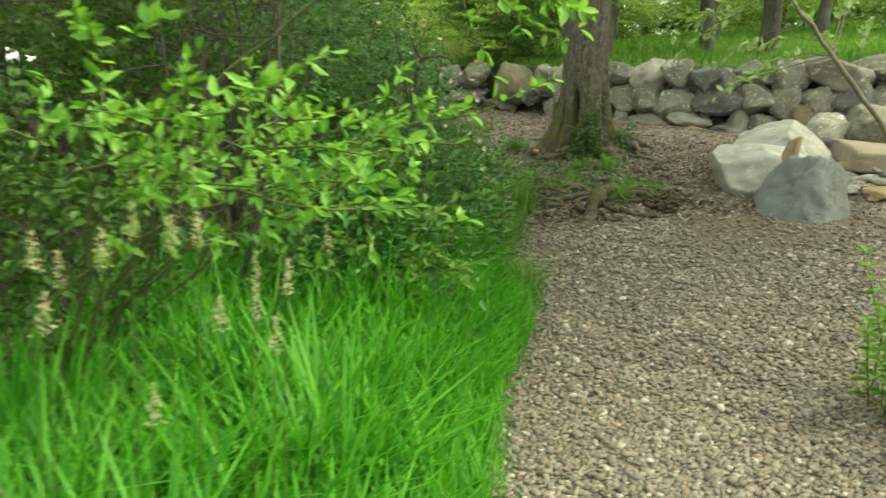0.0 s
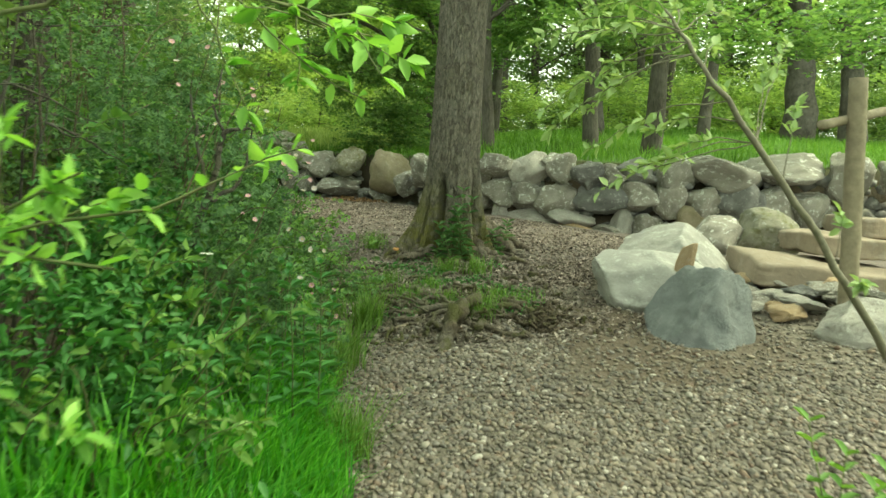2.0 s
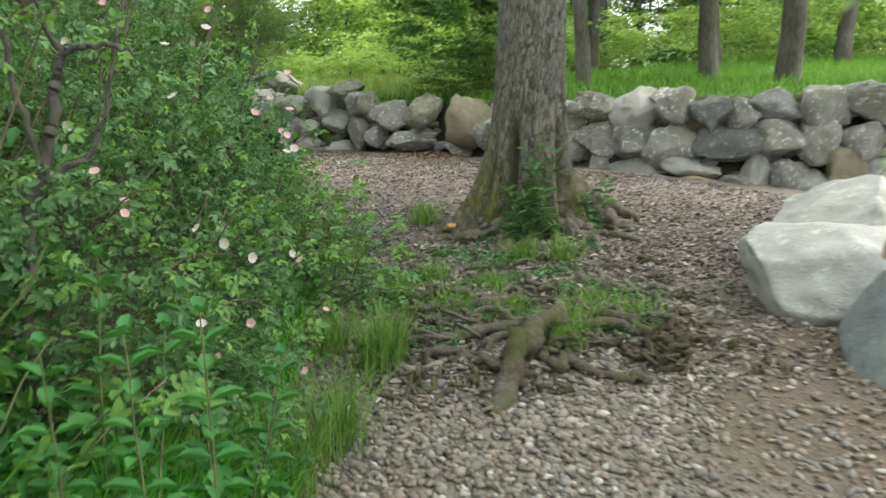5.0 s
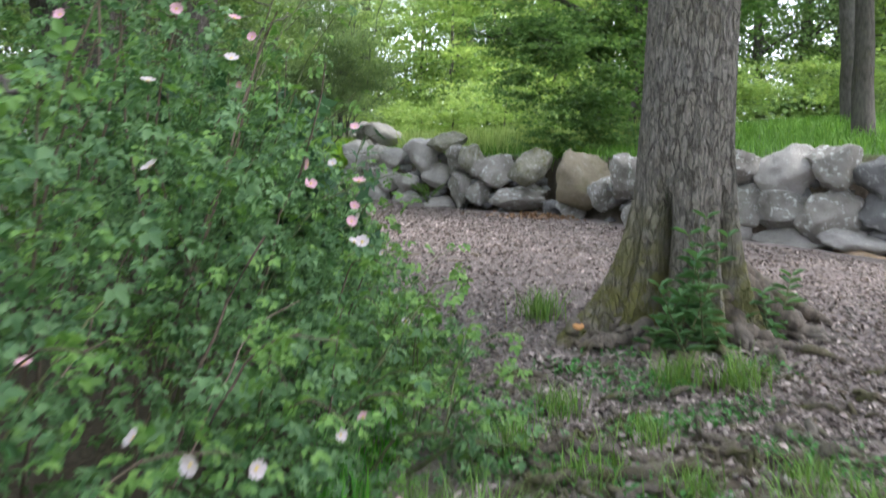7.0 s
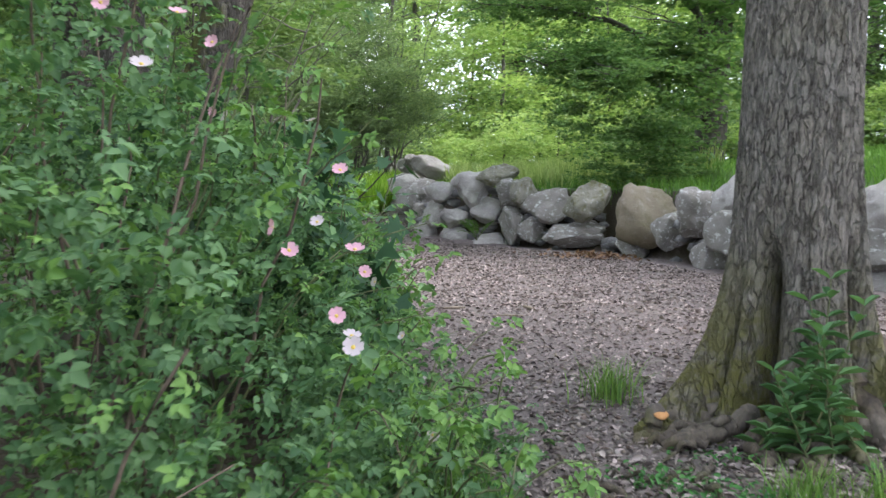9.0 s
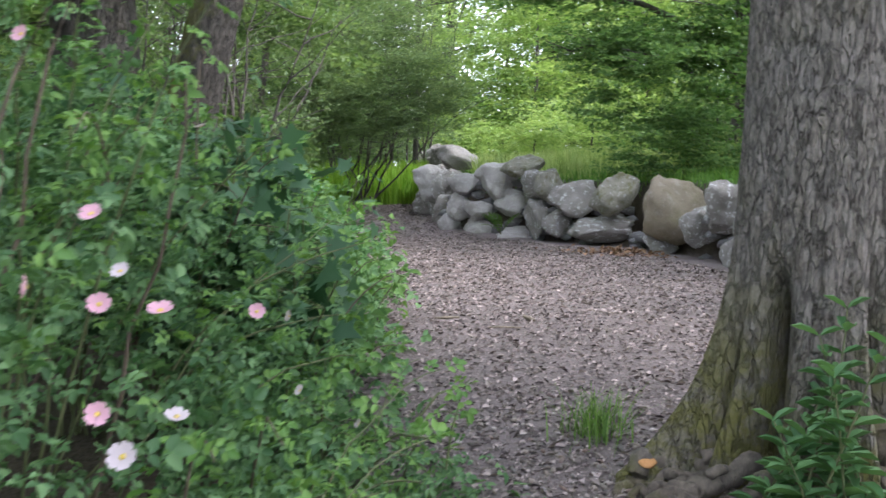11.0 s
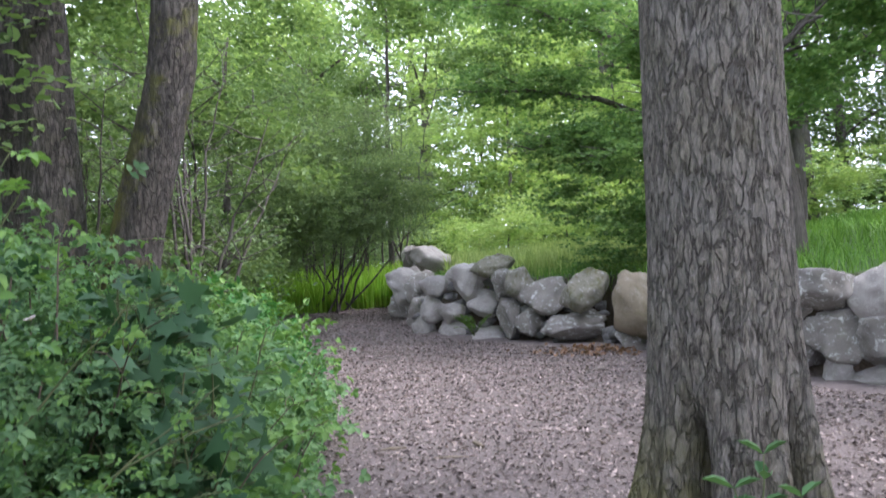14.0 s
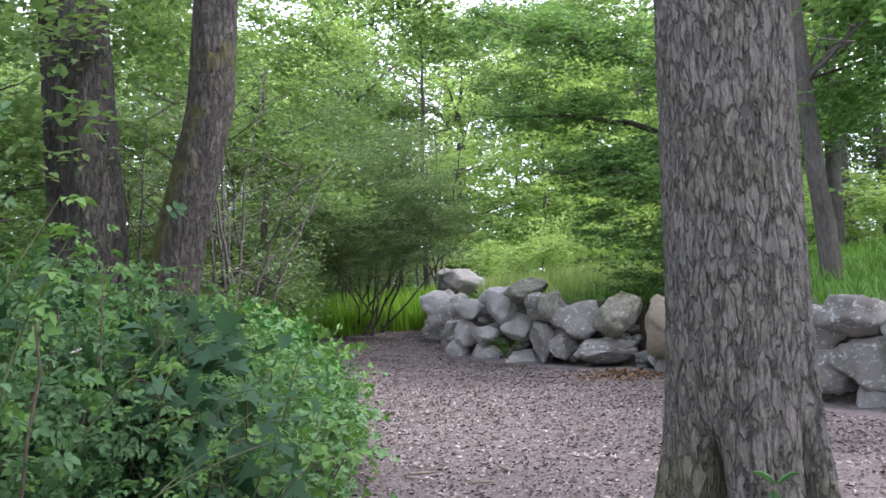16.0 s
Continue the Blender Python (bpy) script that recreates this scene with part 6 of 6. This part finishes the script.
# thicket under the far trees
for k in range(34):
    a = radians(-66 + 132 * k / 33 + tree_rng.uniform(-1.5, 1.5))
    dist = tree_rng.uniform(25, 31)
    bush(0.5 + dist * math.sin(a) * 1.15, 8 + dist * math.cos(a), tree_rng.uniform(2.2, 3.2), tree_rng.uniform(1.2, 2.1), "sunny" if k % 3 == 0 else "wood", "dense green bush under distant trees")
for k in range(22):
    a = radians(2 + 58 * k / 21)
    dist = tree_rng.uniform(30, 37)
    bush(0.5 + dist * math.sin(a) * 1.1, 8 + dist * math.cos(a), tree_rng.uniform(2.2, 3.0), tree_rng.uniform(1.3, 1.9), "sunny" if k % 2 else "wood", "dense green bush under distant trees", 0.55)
for x, y, rx, rz in ((-5.2, 27.0, 1.8, 1.8), (-7.2, 23.6, 1.8, 2.2), (-4.2, 29.5, 1.8, 1.6)):
    bush(x, y, rx, rz, "grey", "grey-green bush behind a many-stemmed shrub")
# crown of the great tree and the twigs that hang from it
# unseen; the crowns spread over path and boulders are added to shade them
hang_crowns(tree, "maple", [(1.9, 9.8, 6.8, 2.6, 1.2), (3.6, 8.6, 6.2, 2.0, 0.9), (0.2, 10.6, 6.4, 2.0, 0.9), (2.8, 11.2, 7.4, 2.2, 1.0), (1.9, 5.0, 6.6, 2.2, 0.9), (4.4, 5.8, 6.4, 2.2, 0.9), (5.0, 9.2, 6.6, 2.2, 1.0), (6.8, 5.4, 6.6, 2.4, 1.0), (7.2, 8.2, 7.0, 2.4, 1.0)])
lim = Soup()
for e in ((3.6, 8.6, 6.2), (0.2, 10.6, 6.4), (2.8, 11.2, 7.4), (1.2, 8.0, 6.8), (1.9, 5.0, 6.6), (4.4, 5.8, 6.4), (5.0, 9.2, 6.6), (6.8, 5.4, 6.6), (7.2, 8.2, 7.0)):
    lim.put(*tube(bend((1.76, 9.48, 4.6), e, rng, 0.1, 10), [0.09, 0.03], 8))
hang("limb_work", lim.mesh("limb_work", BARK, True), tree)
lean = thing("leaning_shrub", on(3.05, 4.2), "slim leaning grey-brown stem with pale grey-green leaves over the path", "shrub")
stems, w = [], Soup()
rod = np.array([on(3.05, 4.2, -0.1), (2.62, 4.1, 0.52), (2.27, 4.02, 0.93), (2.0, 4.0, 1.25), (1.63, 4.0, 1.68), (1.5, 4.1, 1.9)])
rod = np.stack([np.interp(np.linspace(0, 5, 30), range(6), rod[:, k]) for k in range(3)], 1)
for _ in range(4):
    rod[1:-1] = (rod[:-2] + 2 * rod[1:-1] + rod[2:]) / 4
hang("stem", mesh_np("stem", *tube(rod + rng.normal(0, 0.004, rod.shape), [0.019, 0.016, 0.0125, 0.005], 9), ROD, True), lean)
for e in [(1.08, 4.2, 1.51), (1.13, 4.2, 1.45), (1.26, 4.2, 1.53), (1.28, 4.2, 1.39), (1.31, 4.2, 1.22), (1.41, 4.2, 1.31), (1.55, 4.2, 1.37), (1.49, 4.2, 1.46), (1.21, 4.2, 1.6),
          (1.5, 4.15, 1.8), (1.62, 4.2, 1.75), (1.75, 4.2, 1.8), (1.4, 4.2, 1.95), (1.7, 4.1, 1.62), (1.95, 4.2, 1.75), (1.86, 4.2, 1.55), (1.2, 4.1, 1.78), (2.05, 4.1, 1.62), (2.3, 4.15, 1.2), (2.25, 3.9, 0.95), (1.3, 4.4, 1.95), (1.9, 4.4, 1.95), (2.1, 4.3, 1.85), (1.6, 4.5, 1.9), (1.15, 4.5, 1.85), (2.2, 4.5, 1.9), (1.75, 4.6, 2.0), (1.0, 4.4, 1.75)]:
    k = int(np.argmin(np.linalg.norm(rod - np.array(e) - [0, 0, 0.05], axis=1)))
    p = bend(rod[max(k - 2, 8)], e, rng, 0.14, 9, 0.04)
    w.put(*tube(p, [0.003, 0.0012], 5))
    stems.append(p)
hang("twigwork", w.mesh("twigwork", ROD, True), lean)
hang("foliage", spray(rng, stems, 0.45, 24, 0.05, 0.5).mesh("foliage", PALE_LEAF), lean)


# ---- litter and gravel ----
rng = np.random.default_rng(7)
n = 105000
y = 8.0 + 17 * rng.random(n) ** 1.6
x = edge_x(y) - 0.3 + (np.minimum(np.interp(y, [8, 12, 14, 18, 21, 25], [4.5, 4.8, 3.2, 1.6, -1.2, -2.3]), 5) - edge_x(y)) * rng.random(n)
p = np.column_stack([x, y, bumpy(x, y) + 0.003 + 0.008 * rng.random(n)])
way = rng.normal(0, 1, (n, 3)) * [1, 1, 0.3]
L = 0.014 + 0.034 * rng.random(n) ** 2
v, f = leaves(p, way, unit(rng.normal(0, 0.45, (n, 3)) + [0, 0, 1]), L, L * rng.uniform(0.3, 0.6, n), 0.1, 0.25)
tagged(new("leaf_litter", mesh_np("leaf_litter", v, f, LITTER)), "dry brown wood chips and leaf litter covering the path", "litter", kind="stuff")
n = 500
p = np.column_stack([rng.normal(1.6, 0.45, n), rng.normal(17.6, 0.35, n)])
p = np.column_stack([p, bumpy(p[:, 0], p[:, 1]) + 0.02])
p = p[behind(p[:, 0], p[:, 1]) < -0.1]
v, f = tuft(rng, p, 0.07, 0.5, 1.2)
tagged(new("rust_leaves", mesh_np("rust_leaves", v, f, RUST)), "drift of rust-coloured dead leaves at the wall's foot", "litter", kind="stuff")
for k, (x, y, a, L, w) in enumerate([(0.58, 11.75, 2.2, 0.13, 0.016), (0.06, 11.7, 0.3, 0.16, 0.01), (0.95, 6.95, 0.4, 0.16, 0.014), (0.45, 11.5, 0.1, 0.2, 0.006), (2.3, 5.7, 1.0, 0.2, 0.005), (2.9, 9.3, 0.3, 0.22, 0.008)]):
    c, s = math.cos(a) * L / 2, math.sin(a) * L / 2
    v, f = tube(bend(on(x - c, y - s, w * 0.7), on(x + c, y + s, w * 0.7), rng, 0.05, 6), [w * 0.5, w, w * 0.6], 7)
    tagged(new("wood_chip", mesh_np("wood_chip", v, f, TIMBER, True)), "pale bit of broken stick lying on the ground", "stick", "sticks")

# gravel: a sheet of single pebbles
PH = (1 + 5 ** 0.5) / 2
I12 = unit(np.array([[-1, PH, 0], [1, PH, 0], [-1, -PH, 0], [1, -PH, 0], [0, -1, PH], [0, 1, PH], [0, -1, -PH], [0, 1, -PH], [PH, 0, -1], [PH, 0, 1], [-PH, 0, -1], [-PH, 0, 1]]))
F20 = np.array([[0, 11, 5], [0, 5, 1], [0, 1, 7], [0, 7, 10], [0, 10, 11], [1, 5, 9], [5, 11, 4], [11, 10, 2], [10, 7, 6], [7, 1, 8],
                [3, 9, 4], [3, 4, 2], [3, 2, 6], [3, 6, 8], [3, 8, 9], [4, 9, 5], [2, 4, 11], [6, 2, 10], [8, 6, 7], [9, 8, 1]])


def pebbles(n, x, y, r):
    """Pebbles lying flat on the ground, each of its own shape."""
    s = np.stack([r * rng.uniform(0.8, 1.5, n), r * rng.uniform(0.7, 1.05, n), r * rng.uniform(0.4, 0.75, n)], 1)
    v = I12[None] * (1 + 0.13 * rng.normal(0, 1, (n, 12, 1))) * s[:, None]
    a = rng.uniform(0, 2 * np.pi, n)
    t = rng.normal(0, 0.25, n)
    ca, sa = np.cos(a)[:, None], np.sin(a)[:, None]
    z = v[:, :, 2] + t[:, None] * v[:, :, 0]
    v = np.stack([v[:, :, 0] * ca - v[:, :, 1] * sa, v[:, :, 0] * sa + v[:, :, 1] * ca, z], 2)
    v += np.stack([x, y, bumpy(x, y) + 0.25 * s[:, 2] + 0.006 * rng.random(n)], 1)[:, None]
    return v.reshape(-1, 3), (F20[None] + 12 * np.arange(n)[:, None, None]).reshape(-1, 3)


n = 54000
y = rng.uniform(1.6, 7.6, n)
x = edge_x(y) - 0.15 + rng.random(n) * np.interp(y, [1.6, 4, 6, 7.6], [2.2, 3.6, 4.4, 4.2])
ok = rng.random(n) < np.where(x > 1.9 + 0.2 * np.sin(3 * y), np.interp(y, [5.3, 6.1, 7], [1, 0.3, 0.2]), np.interp(y, [6.8, 7.6], [1, 0.4]))
x, y = x[ok], y[ok]
r = rng.uniform(0.0085, 0.019, len(x)) * np.where(rng.random(len(x)) < 0.06, 1.6, 1.0)
v, f = pebbles(len(x), x, y, r)
n = 6500
p = np.column_stack([rng.uniform(0.6, 3.0, n), rng.uniform(6.6, 9.0, n)])
p = np.column_stack([p, bumpy(p[:, 0], p[:, 1]) + 0.004 + 0.02 * rng.random(n)])
L = 0.015 + 0.04 * rng.random(n) ** 2
lv, lf = leaves(p, rng.normal(0, 1, (n, 3)) * [1, 1, 0.3], unit(rng.normal(0, 0.5, (n, 3)) + [0, 0, 1]), L, L * rng.uniform(0.25, 0.6, n), 0.1, 0.25)
tagged(new("leaf_litter", mesh_np("leaf_litter", lv, lf, LITTER)), "dry brown bits of bark and leaf between roots", "litter", kind="stuff")
gravel = tagged(part("gravel", mesh_np("gravel", v, f, GRAVEL, True), ground), kind="stuff")
n = 5000
y, x = rng.uniform(7.4, 10, n), rng.uniform(0.2, 4.2, n)
v, f = pebbles(n, x, y, rng.uniform(0.006, 0.016, n))
tagged(part("gravel", mesh_np("gravel", v, f, GRAVEL, True), ground), kind="stuff")
n = 14000
y, x = rng.uniform(-3.5, 1.6, n), rng.uniform(-0.5, 3.8, n)
v, f = pebbles(n, x, y, rng.uniform(0.011, 0.024, n))
tagged(part("gravel", mesh_np("gravel", v, f, GRAVEL, True), ground), kind="stuff")
PEBBLES = []
for k in range(6):
    s = np.array([rng.uniform(0.9, 1.5), rng.uniform(0.75, 1.05), rng.uniform(0.45, 0.75)])
    PEBBLES.append(mesh_np("pebble", I12 * (1 + 0.12 * rng.normal(0, 1, (12, 1))) * s, F20, PEBBLE, True))
for k in range(300):
    x, y = 0.55 + 1.25 * rng.random(), 5.45 + 1.1 * rng.random()
    ob = part("pebble", PEBBLES[int(rng.integers(6))], ground)
    w = rng.uniform(0.012, 0.022)
    ob.matrix_basis = pose(x, y, float(bumpy(x, y)) + 0.012, rng.uniform(-20, 20), rng.uniform(-20, 20), rng.uniform(0, 360)) @ Matrix.Diagonal((w, w, w, 1))
